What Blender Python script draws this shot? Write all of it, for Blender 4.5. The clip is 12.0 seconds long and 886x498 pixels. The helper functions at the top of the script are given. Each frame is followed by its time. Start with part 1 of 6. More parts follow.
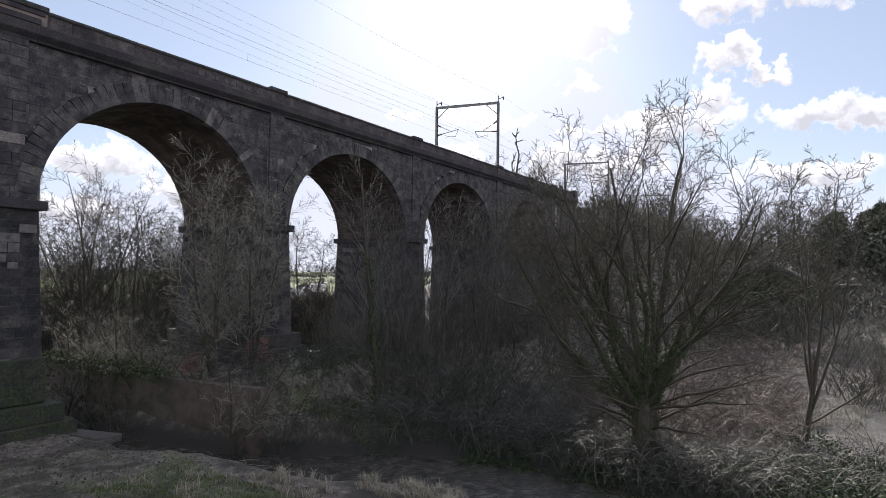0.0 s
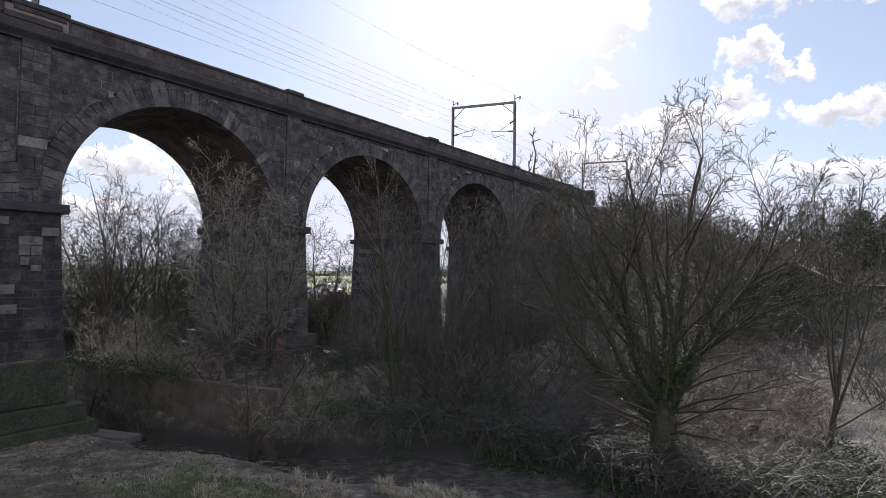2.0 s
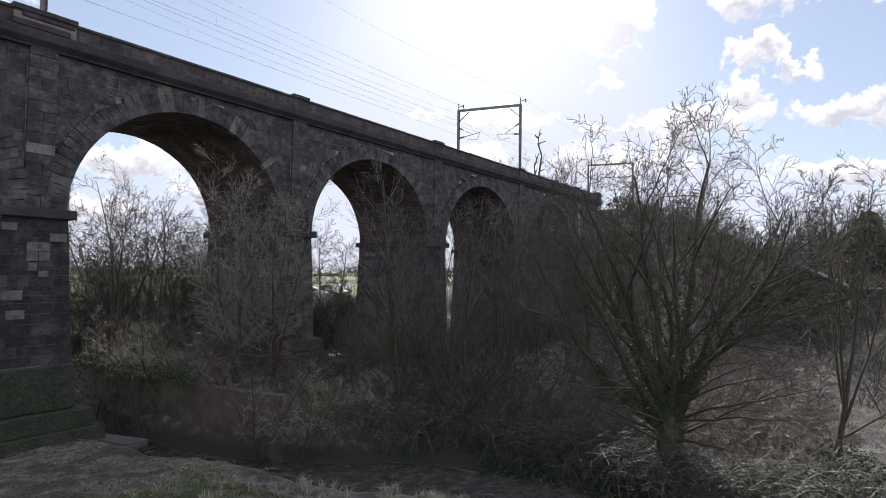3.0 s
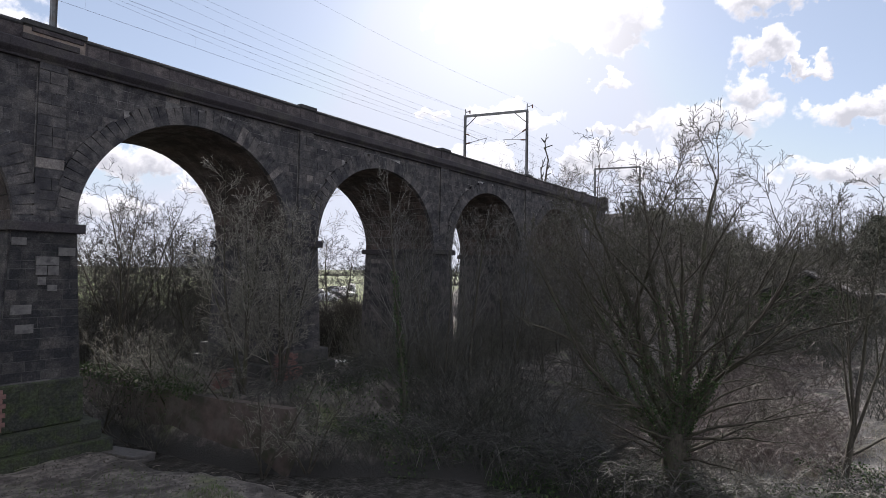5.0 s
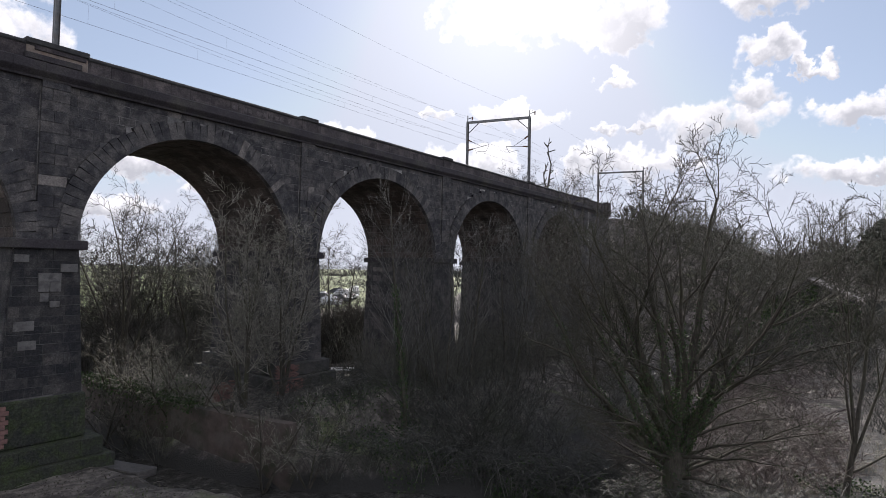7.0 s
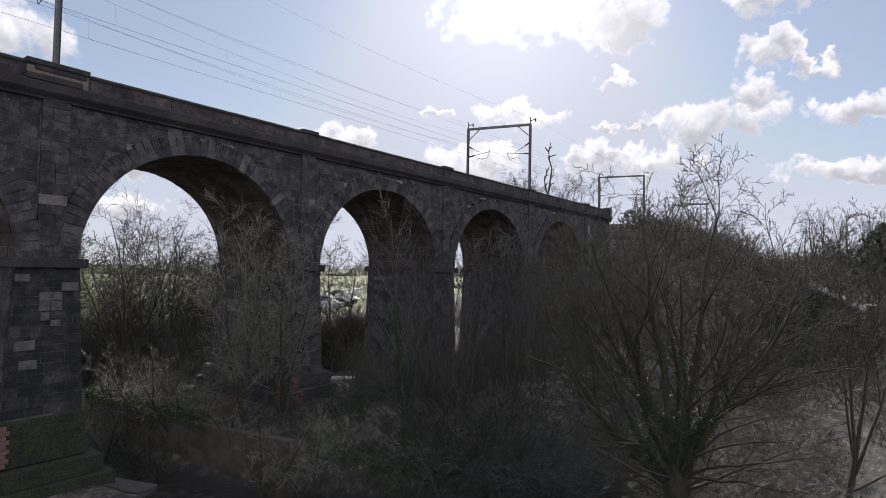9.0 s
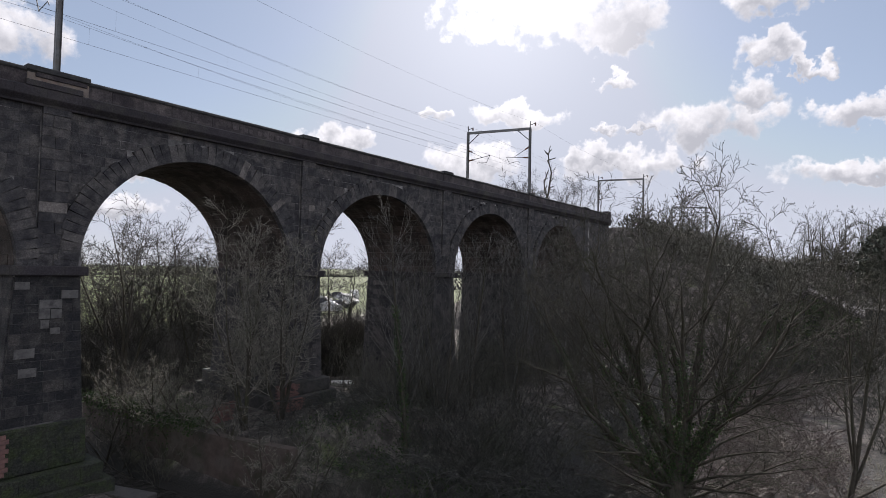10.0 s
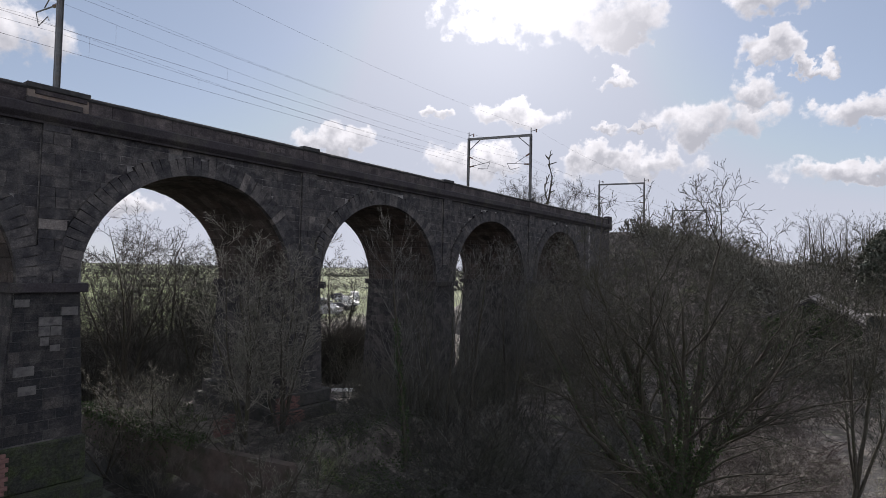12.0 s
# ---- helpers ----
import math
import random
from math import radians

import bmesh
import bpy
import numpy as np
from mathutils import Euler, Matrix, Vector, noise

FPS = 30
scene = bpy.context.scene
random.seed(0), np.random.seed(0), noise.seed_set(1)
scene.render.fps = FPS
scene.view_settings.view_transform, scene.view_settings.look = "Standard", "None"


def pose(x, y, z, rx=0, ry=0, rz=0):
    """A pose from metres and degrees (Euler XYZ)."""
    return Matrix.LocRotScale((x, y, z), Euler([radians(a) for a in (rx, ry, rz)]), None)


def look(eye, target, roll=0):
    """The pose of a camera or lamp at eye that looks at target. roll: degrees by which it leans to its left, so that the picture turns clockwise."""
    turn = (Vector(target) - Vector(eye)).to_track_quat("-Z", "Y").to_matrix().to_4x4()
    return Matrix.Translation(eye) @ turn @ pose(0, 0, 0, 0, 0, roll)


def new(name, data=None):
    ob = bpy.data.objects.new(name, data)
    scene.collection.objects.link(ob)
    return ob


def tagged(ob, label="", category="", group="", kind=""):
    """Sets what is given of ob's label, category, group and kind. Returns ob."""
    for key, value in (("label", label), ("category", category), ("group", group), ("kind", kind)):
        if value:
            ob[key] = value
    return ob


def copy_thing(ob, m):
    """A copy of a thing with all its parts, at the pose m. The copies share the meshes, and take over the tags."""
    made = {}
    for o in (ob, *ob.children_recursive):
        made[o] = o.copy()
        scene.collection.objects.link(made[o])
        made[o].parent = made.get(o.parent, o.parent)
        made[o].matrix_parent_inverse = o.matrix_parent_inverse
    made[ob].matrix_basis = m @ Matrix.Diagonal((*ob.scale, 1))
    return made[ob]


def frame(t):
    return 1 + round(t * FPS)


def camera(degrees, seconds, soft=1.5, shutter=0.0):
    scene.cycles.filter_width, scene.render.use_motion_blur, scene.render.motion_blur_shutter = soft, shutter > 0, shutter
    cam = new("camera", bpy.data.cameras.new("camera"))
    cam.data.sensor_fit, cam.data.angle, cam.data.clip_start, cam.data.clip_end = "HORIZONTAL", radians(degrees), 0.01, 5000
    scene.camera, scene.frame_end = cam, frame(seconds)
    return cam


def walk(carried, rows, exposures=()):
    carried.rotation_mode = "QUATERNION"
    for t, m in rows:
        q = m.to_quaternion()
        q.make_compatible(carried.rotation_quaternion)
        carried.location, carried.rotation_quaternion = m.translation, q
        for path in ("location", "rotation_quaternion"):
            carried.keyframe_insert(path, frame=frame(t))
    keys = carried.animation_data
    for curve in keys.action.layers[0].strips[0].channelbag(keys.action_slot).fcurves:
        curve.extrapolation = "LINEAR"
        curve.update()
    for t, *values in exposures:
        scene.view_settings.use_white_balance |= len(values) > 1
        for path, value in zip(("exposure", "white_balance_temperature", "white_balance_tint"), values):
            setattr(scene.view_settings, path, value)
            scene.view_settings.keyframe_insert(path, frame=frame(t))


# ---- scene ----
cam = camera(75.4, 12.0, soft=0.65)
PATH = [
    (0, (-3.27, 1.541, 7.857), (-1.6, 2.639, 7.94), 0.7),
    (0.5, (-3.228, 1.549, 7.888), (-1.563, 2.655, 7.969), 0.7),
    (1, (-3.209, 1.552, 7.905), (-1.555, 2.673, 7.987), 0.7),
    (1.5, (-3.196, 1.523, 7.935), (-1.552, 2.659, 8.015), 0.7),
    (2, (-3.186, 1.514, 7.991), (-1.55, 2.661, 8.07), 0.7),
    (2.5, (-3.185, 1.552, 8.063), (-1.554, 2.706, 8.144), 0.7),
    (3, (-3.181, 1.547, 8.224), (-1.555, 2.709, 8.304), 0.8),
    (5, (-3.205, 1.561, 8.841), (-1.591, 2.74, 8.918), 1.0),
    (5.5, (-3.229, 1.525, 9.017), (-1.617, 2.706, 9.092), 1.1),
    (6, (-3.213, 1.486, 9.195), (-1.604, 2.671, 9.269), 1.1),
    (6.5, (-3.209, 1.445, 9.363), (-1.601, 2.632, 9.437), 1.1),
    (7, (-3.18, 1.396, 9.515), (-1.574, 2.586, 9.59), 1.1),
    (9, (-3.195, 1.378, 10.268), (-1.59, 2.571, 10.34), 1.1),
    (9.5, (-3.21, 1.432, 10.391), (-1.604, 2.622, 10.464), 1.2),
    (10, (-3.237, 1.444, 10.556), (-1.631, 2.633, 10.631), 1.2),
    (10.5, (-3.241, 1.44, 10.727), (-1.635, 2.629, 10.801), 1.2),
    (11, (-3.247, 1.441, 10.907), (-1.641, 2.63, 10.981), 1.2),
    (11.5, (-3.238, 1.45, 11.098), (-1.633, 2.64, 11.17), 1.2),
    (12, (-3.227, 1.477, 11.276), (-1.622, 2.667, 11.347), 1.3),
]
walk(cam, [(t, look(eye, target, roll)) for t, eye, target, roll in PATH], exposures=[(0, 0.98, 6450, 15), (3, 0.94, 6450, 15), (6, 0.8, 6450, 15), (9, 0.6, 6450, 15), (12, 0.44, 6450, 15)])

# ---- light ----
SUN_AZ, SUN_EL = 31.5, 26.0
sun_dir = Vector((math.cos(radians(SUN_EL)) * math.cos(radians(SUN_AZ)), math.cos(radians(SUN_EL)) * math.sin(radians(SUN_AZ)), math.sin(radians(SUN_EL))))
sun_data = bpy.data.lights.new("sun", "SUN")
sun_data.energy, sun_data.angle, sun_data.color = 5.0, radians(0.6), (1.0, 0.95, 0.87)
sun = new("sun", sun_data)
sun.matrix_world = look(sun_dir * 100, (0, 0, 0))

world = bpy.data.worlds.new("sky")
scene.world = world
world.use_nodes = True
WN, WL = world.node_tree.nodes, world.node_tree.links
WN.clear()


def wmath(op, a, b=None, clamp=False):
    n = WN.new("ShaderNodeMath")
    n.operation, n.use_clamp = op, clamp
    for i, v in enumerate((a, b)):
        if v is None:
            continue
        if isinstance(v, (int, float)):
            n.inputs[i].default_value = v
        else:
            WL.new(v, n.inputs[i])
    return n.outputs[0]


def wdot(sock, vec):
    n = WN.new("ShaderNodeVectorMath")
    n.operation = "DOT_PRODUCT"
    WL.new(sock, n.inputs[0])
    n.inputs[1].default_value = vec
    return n.outputs["Value"]


def wmix(fac, a, b):
    n = WN.new("ShaderNodeMix")
    n.data_type = "RGBA"
    for i, v in ((0, fac), (6, a), (7, b)):
        if isinstance(v, (int, float)):
            n.inputs[i].default_value = v
        elif isinstance(v, tuple):
            n.inputs[i].default_value = v
        else:
            WL.new(v, n.inputs[i])
    return n.outputs[2]


coord = WN.new("ShaderNodeTexCoord").outputs["Generated"]

sky = WN.new("ShaderNodeTexSky")
sky.sky_type, sky.sun_disc = "NISHITA", False
sky.sun_elevation, sky.sun_rotation = radians(SUN_EL), radians(90 - SUN_AZ)
sky.air_density, sky.dust_density, sky.ozone_density = 1.0, 0.4, 2.0
WL.new(coord, sky.inputs[0]) if sky.inputs else None

# cumulus clouds: azimuth, elevation, half width and half height in degrees
CLOUDS = [
    (26.5, 25.2, 11.5, 6.2), (19.0, 22.6, 4.8, 2.8), (19.8, 18.5, 2.2, 1.2), (29.6, 15.3, 5.6, 1.8), (37.5, 15.4, 1.6, 0.9), (33.0, 10.7, 5.8, 2.4),
    (18.5, 10.0, 7.4, 2.0), (21.6, 10.9, 3.2, 1.6), (20.2, 13.0, 1.9, 0.7), (17.4, 13.1, 1.4, 0.6),
    (10.8, 13.8, 6.8, 3.2), (8.0, 16.3, 2.6, 1.9), (0.8, 13.5, 4.8, 2.0), (-3.5, 12.5, 4.0, 1.8), (1.0, 8.7, 6.2, 1.6), (4.0, 23.2, 7.8, 2.4),
    (7.3, 18.9, 3.2, 1.7), (2.9, 17.8, 2.4, 0.9), (74.5, 18.0, 6.6, 5.2), (47.5, 11.7, 3.8, 1.9),
    (64.5, 9.0, 4.5, 2.2), (67.0, 5.0, 5.0, 1.6), (58.5, 7.0, 3.5, 1.3),
]


def wnoise(scale, detail, rough, offset):
    add = WN.new("ShaderNodeVectorMath")
    add.operation = "ADD"
    WL.new(coord, add.inputs[0])
    add.inputs[1].default_value = offset
    n = WN.new("ShaderNodeTexNoise")
    n.inputs["Scale"].default_value, n.inputs["Detail"].default_value, n.inputs["Roughness"].default_value = scale, detail, rough
    WL.new(add.outputs[0], n.inputs["Vector"])
    return n.outputs["Fac"]


def wwarp(sock, scale, detail, amount):
    """The view direction pushed about by noise, for billowing outlines."""
    n = WN.new("ShaderNodeTexNoise")
    n.inputs["Scale"].default_value, n.inputs["Detail"].default_value, n.inputs["Roughness"].default_value = scale, detail, 0.6
    WL.new(coord, n.inputs["Vector"])
    centred, scaled_by, moved = WN.new("ShaderNodeVectorMath"), WN.new("ShaderNodeVectorMath"), WN.new("ShaderNodeVectorMath")
    centred.operation, scaled_by.operation, moved.operation = "SUBTRACT", "SCALE", "ADD"
    WL.new(n.outputs["Color"], centred.inputs[0])
    centred.inputs[1].default_value = (0.5, 0.5, 0.5)
    WL.new(centred.outputs[0], scaled_by.inputs[0])
    scaled_by.inputs["Scale"].default_value = amount
    WL.new(sock, moved.inputs[0])
    WL.new(scaled_by.outputs[0], moved.inputs[1])
    return moved.outputs[0]


billow = wwarp(wwarp(coord, 12.0, 4.0, 0.10), 42.0, 6.0, 0.055)
puffs = wnoise(14.0, 10.0, 0.58, (3.1, 0.7, 1.9))
drift = wnoise(5.0, 3.0, 0.5, (7.7, 2.3, 4.1))
fine = wnoise(46.0, 8.0, 0.6, (0.4, 6.1, 2.2))
lobes = WN.new("ShaderNodeTexVoronoi")
lobes.feature = "SMOOTH_F1"
lobes.inputs["Scale"].default_value, lobes.inputs["Smoothness"].default_value = 26.0, 0.35
WL.new(coord, lobes.inputs["Vector"])
puffs = wmath("ADD", puffs, wmath("ADD", wmath("MULTIPLY", wmath("SUBTRACT", fine, 0.5), 0.42), wmath("MULTIPLY", wmath("SUBTRACT", 0.45, lobes.outputs["Distance"]), 0.25)))
edge = wmath("ADD", wmath("MULTIPLY", wmath("SUBTRACT", puffs, 0.5), 2.2), wmath("MULTIPLY", wmath("SUBTRACT", drift, 0.5), 0.9))
cover, low = None, None
for az, el, half_w, half_h in CLOUDS:
    a, e = radians(az), radians(el)
    side = (-math.sin(a), math.cos(a), 0)
    rise = (-math.sin(e) * math.cos(a), -math.sin(e) * math.sin(a), math.cos(e))
    ahead = (math.cos(e) * math.cos(a), math.cos(e) * math.sin(a), math.sin(e))
    u = wmath("DIVIDE", wdot(billow, side), math.sin(radians(half_w)))
    v = wmath("DIVIDE", wdot(billow, rise), math.sin(radians(half_h)))
    # flat bases: the lower half falls off faster
    v2 = wmath("MULTIPLY", wmath("MULTIPLY", v, v), wmath("ADD", 1.0, wmath("MULTIPLY", wmath("LESS_THAN", v, 0.0), 0.8)))
    body = wmath("SUBTRACT", 0.82, wmath("ADD", wmath("MULTIPLY", u, u), v2))
    body = wmath("SUBTRACT", body, wmath("MULTIPLY", wmath("LESS_THAN", wdot(coord, ahead), 0.5), 50.0))
    cover = body if cover is None else wmath("MAXIMUM", cover, body)
    base = wmath("MULTIPLY", wmath("SUBTRACT", 0.35, v), wmath("ADD", body, 0.5, True))
    low = base if low is None else wmath("MAXIMUM", low, base)
# scattered cloud added out of view, behind and overhead, to fill the shade
height = wdot(coord, (0, 0, 1))
behind = wmath("LESS_THAN", wdot(coord, (0.79, 0.61, 0)), 0.35)
scatter = wmath("MULTIPLY", wmath("SUBTRACT", wnoise(3.2, 4.0, 0.5, (1.3, 5.2, 0.4)), 0.45), 6.0)
scatter = wmath("SUBTRACT", scatter, wmath("MULTIPLY", wmath("SUBTRACT", 1.0, behind), 9.0))
cover = wmath("MAXIMUM", cover, scatter)
field = wmath("ADD", cover, edge)
mask_n = WN.new("ShaderNodeMapRange")
mask_n.interpolation_type = "SMOOTHSTEP"
mask_n.inputs["From Min"].default_value, mask_n.inputs["From Max"].default_value = 0.0, 0.55
WL.new(field, mask_n.inputs["Value"])
mask = mask_n.outputs[0]
thick_n = WN.new("ShaderNodeMapRange")
thick_n.inputs["From Min"].default_value, thick_n.inputs["From Max"].default_value = 0.1, 0.75
WL.new(wmath("ADD", wmath("ADD", wmath("MULTIPLY", field, 0.35), wmath("MULTIPLY", low, 0.75)), wmath("MULTIPLY", wmath("SUBTRACT", 0.5, fine), 0.9)), thick_n.inputs["Value"])
thick = thick_n.outputs[0]
# thin bright vapour and scattered sunlight round the sun
toward = wmath("MAXIMUM", wdot(coord, tuple(sun_dir)), 0.0)
glow = wmath("ADD", wmath("MULTIPLY", wmath("POWER", toward, 90.0), wmath("ADD", 0.05, wmath("MULTIPLY", mask, 0.6))), wmath("ADD", wmath("MULTIPLY", wmath("POWER", toward, 45.0), 0.15), wmath("MULTIPLY", wmath("POWER", toward, 14.0), 0.03)))
haze = wmath("POWER", wmath("SUBTRACT", 1.0, wmath("ABSOLUTE", height)), 9.0)
SKY, CLOUD = 0.076, 0.80
scaled = WN.new("ShaderNodeVectorMath")
scaled.operation = "SCALE"
WL.new(sky.outputs[0], scaled.inputs[0])
scaled.inputs["Scale"].default_value = SKY
capped = WN.new("ShaderNodeVectorMath")
capped.operation = "MINIMUM"
WL.new(scaled.outputs[0], capped.inputs[0])
capped.inputs[1].default_value = (0.52, 0.54, 0.60)
veil = wmix(0.46, capped.outputs[0], (0.45, 0.525, 0.645, 1))
clear = wmix(wmath("MULTIPLY", haze, 0.7), veil, (0.62, 0.65, 0.71, 1))
lit = wmix(wmath("MULTIPLY", thick, 0.9), (0.86, 0.86, 0.88, 1), (0.40, 0.415, 0.455, 1))
# these unseen added clouds are brightened by a tenth, to lift the shade
rear_boost = WN.new("ShaderNodeVectorMath")
rear_boost.operation = "SCALE"
WL.new(lit, rear_boost.inputs[0])
WL.new(wmath("ADD", 1.0, wmath("MULTIPLY", behind, 0.1)), rear_boost.inputs["Scale"])
shown = wmix(mask, clear, rear_boost.outputs[0])
warm = WN.new("ShaderNodeVectorMath")
warm.operation = "SCALE"
warm.inputs[0].default_value = (1.0, 0.98, 0.95)
WL.new(glow, warm.inputs["Scale"])
total = WN.new("ShaderNodeVectorMath")
total.operation = "ADD"
WL.new(shown, total.inputs[0])
WL.new(warm.outputs[0], total.inputs[1])
bg = WN.new("ShaderNodeBackground")
bg.inputs["Strength"].default_value = CLOUD
WL.new(total.outputs[0], bg.inputs["Color"])
out_w = WN.new("ShaderNodeOutputWorld")
WL.new(bg.outputs[0], out_w.inputs["Surface"])


# ---- materials ----
def ramp(nodes, stops):
    n = nodes.new("ShaderNodeValToRGB")
    el = n.color_ramp.elements
    while len(el) > 1:
        el.remove(el[-1])
    el[0].position, el[0].color = stops[0][0], (*stops[0][1], 1)
    for pos, col in stops[1:]:
        e = el.new(pos)
        e.color = (*col, 1)
    return n


def material(name, base, stain=(), scale=4.0, stain_scale=0.5, rough=(0.75, 0.95), bump=0.3, bump_scale=30.0, vary="", vary_stops=(), metal=0.0, spec=0.3, stretch=(1, 1, 1), amount=0.6, blend=0.75, mottle=0.0):
    """Grain between the base colours, larger stains over it, and a relief. vary: "object" or "island" tints each piece."""
    m = bpy.data.materials.new(name)
    m.use_nodes = True
    N, L = m.node_tree.nodes, m.node_tree.links
    bsdf = N["Principled BSDF"]
    tc = N.new("ShaderNodeTexCoord")
    geo = N.new("ShaderNodeNewGeometry")
    mp = N.new("ShaderNodeMapping")
    mp.inputs["Scale"].default_value = stretch
    L.new(geo.outputs["Position"], mp.inputs["Vector"])

    def nz(sc, det, ro):
        n = N.new("ShaderNodeTexNoise")
        n.inputs["Scale"].default_value, n.inputs["Detail"].default_value, n.inputs["Roughness"].default_value = sc, det, ro
        L.new(mp.outputs[0], n.inputs["Vector"])
        return n.outputs["Fac"]

    def mix(fac, a, b, mode="MIX"):
        n = N.new("ShaderNodeMix")
        n.data_type, n.blend_type = "RGBA", mode
        for i, v in ((0, fac), (6, a), (7, b)):
            if isinstance(v, (int, float)):
                n.inputs[i].default_value = v
            else:
                L.new(v, n.inputs[i])
        return n.outputs[2]

    grain = nz(scale, 6.0, 0.65)
    k = len(base)
    col = ramp(N, [(0.3 + 0.4 * i / max(1, k - 1), c) for i, c in enumerate(base)])
    L.new(grain, col.inputs[0])
    colour = col.outputs[0]
    if vary:
        rnd = N.new("ShaderNodeObjectInfo").outputs["Random"] if vary == "object" else geo.outputs["Random Per Island"]
        vr = ramp(N, vary_stops)
        vr.color_ramp.interpolation = "CONSTANT" if len(vary_stops) > 3 else "LINEAR"
        L.new(rnd, vr.inputs[0])
        colour = mix(blend, colour, vr.outputs[0])
    for i, c in enumerate(stain):
        s = nz(stain_scale * (1 + 0.7 * i), 5.0, 0.6)
        sr = N.new("ShaderNodeMapRange")
        sr.inputs["From Min"].default_value, sr.inputs["From Max"].default_value, sr.inputs["To Max"].default_value = 0.48, 0.68, amount
        L.new(s, sr.inputs["Value"])
        n = N.new("ShaderNodeMix")
        n.data_type = "RGBA"
        L.new(sr.outputs[0], n.inputs[0])
        L.new(colour, n.inputs[6])
        n.inputs[7].default_value = (*c, 1)
        colour = n.outputs[2]
    if mottle:
        mr = ramp(N, [(0.32, (1 - mottle,) * 3), (0.5, (1.0,) * 3), (0.7, (1 + mottle * 1.6,) * 3)])
        L.new(nz(scale * 4.5, 7.0, 0.75), mr.inputs[0])
        colour = mix(1.0, colour, mr.outputs[0], "MULTIPLY")
    L.new(colour, bsdf.inputs["Base Color"])
    rr = N.new("ShaderNodeMapRange")
    rr.inputs["To Min"].default_value, rr.inputs["To Max"].default_value = rough
    L.new(grain, rr.inputs["Value"])
    L.new(rr.outputs[0], bsdf.inputs["Roughness"])
    bsdf.inputs["Metallic"].default_value = metal
    bsdf.inputs["Specular IOR Level"].default_value = spec
    if bump:
        b = N.new("ShaderNodeBump")
        b.inputs["Strength"].default_value, b.inputs["Distance"].default_value = bump, 0.04
        L.new(nz(bump_scale, 5.0, 0.7), b.inputs["Height"])
        L.new(b.outputs[0], bsdf.inputs["Normal"])
    return m


SOOT = [(0.0, (0.036, 0.036, 0.041)), (0.24, (0.064, 0.062, 0.064)), (0.48, (0.046, 0.046, 0.051)), (0.66, (0.095, 0.089, 0.087)), (0.8, (0.055, 0.054, 0.058)), (0.92, (0.115, 0.108, 0.105)), (0.985, (0.19, 0.175, 0.165))]
SOOT = [(p, tuple((v / 0.06) ** 1.35 * 0.053 for v in c)) for p, c in SOOT]
STONE = dict(base=[(0.036, 0.036, 0.041), (0.08, 0.077, 0.079), (0.165, 0.155, 0.148)], stain=[(0.022, 0.022, 0.028), (0.135, 0.126, 0.12), (0.016, 0.016, 0.021)], scale=4.0, stain_scale=1.05, bump=0.6, bump_scale=9.0, vary_stops=SOOT, amount=0.72, blend=0.6, mottle=0.45)
m_block = material("sooty_sandstone", vary="object", **STONE)
m_blocks = material("sooty_sandstone_wall", vary="island", **STONE)
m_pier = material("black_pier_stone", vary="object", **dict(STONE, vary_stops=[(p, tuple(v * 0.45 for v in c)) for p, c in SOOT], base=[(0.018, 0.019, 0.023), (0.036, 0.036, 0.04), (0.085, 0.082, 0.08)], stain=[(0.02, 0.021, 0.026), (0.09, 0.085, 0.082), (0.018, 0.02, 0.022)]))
m_core = material("soot_mortar", [(0.07, 0.07, 0.073), (0.20, 0.195, 0.19)], [(0.48, 0.46, 0.445), (0.035, 0.035, 0.038)], scale=6, stain_scale=0.8, amount=0.9)
m_joint = material("black_joint", [(0.03, 0.03, 0.033), (0.08, 0.079, 0.08)], [(0.16, 0.155, 0.15), (0.03, 0.03, 0.033)], scale=6, stain_scale=0.8, amount=0.8)
m_bankwall = material("brown_wet_render", [(0.075, 0.058, 0.051), (0.14, 0.11, 0.098)], [(0.035, 0.036, 0.03), (0.13, 0.115, 0.105), (0.04, 0.05, 0.028)], scale=2.5, stain_scale=0.6, rough=(0.5, 0.8), amount=0.75)
m_mossy = material("mossy_sandstone", [(0.03, 0.031, 0.03), (0.075, 0.074, 0.066)], [(0.03, 0.043, 0.017), (0.022, 0.023, 0.025), (0.042, 0.056, 0.022)], scale=3.0, stain_scale=1.1, bump=0.7, bump_scale=9, amount=0.8, mottle=0.6, vary="object", vary_stops=[(0.0, (0.026, 0.030, 0.023)), (1.0, (0.042, 0.048, 0.031))])
m_plinth = material("plinth_stone", [(0.035, 0.035, 0.037), (0.08, 0.078, 0.076)], [(0.03, 0.036, 0.024), (0.12, 0.11, 0.10)], scale=4, stain_scale=0.9, bump=0.7, bump_scale=10)
m_pale = material("pale_replacement_stone", [(0.09, 0.087, 0.088), (0.20, 0.192, 0.187)], [(0.05, 0.049, 0.05), (0.035, 0.035, 0.038)], scale=5, stain_scale=2.5, bump=0.5)
m_soffit = material("soffit_brick", [(0.034, 0.027, 0.026), (0.085, 0.063, 0.057)], [(0.03, 0.028, 0.028), (0.15, 0.132, 0.12)], scale=2.5, stain_scale=0.7, bump=0.5, bump_scale=6, vary="island", vary_stops=[(0.0, (0.032, 0.026, 0.025)), (0.5, (0.056, 0.044, 0.04)), (1.0, (0.095, 0.072, 0.064))], mottle=0.5)
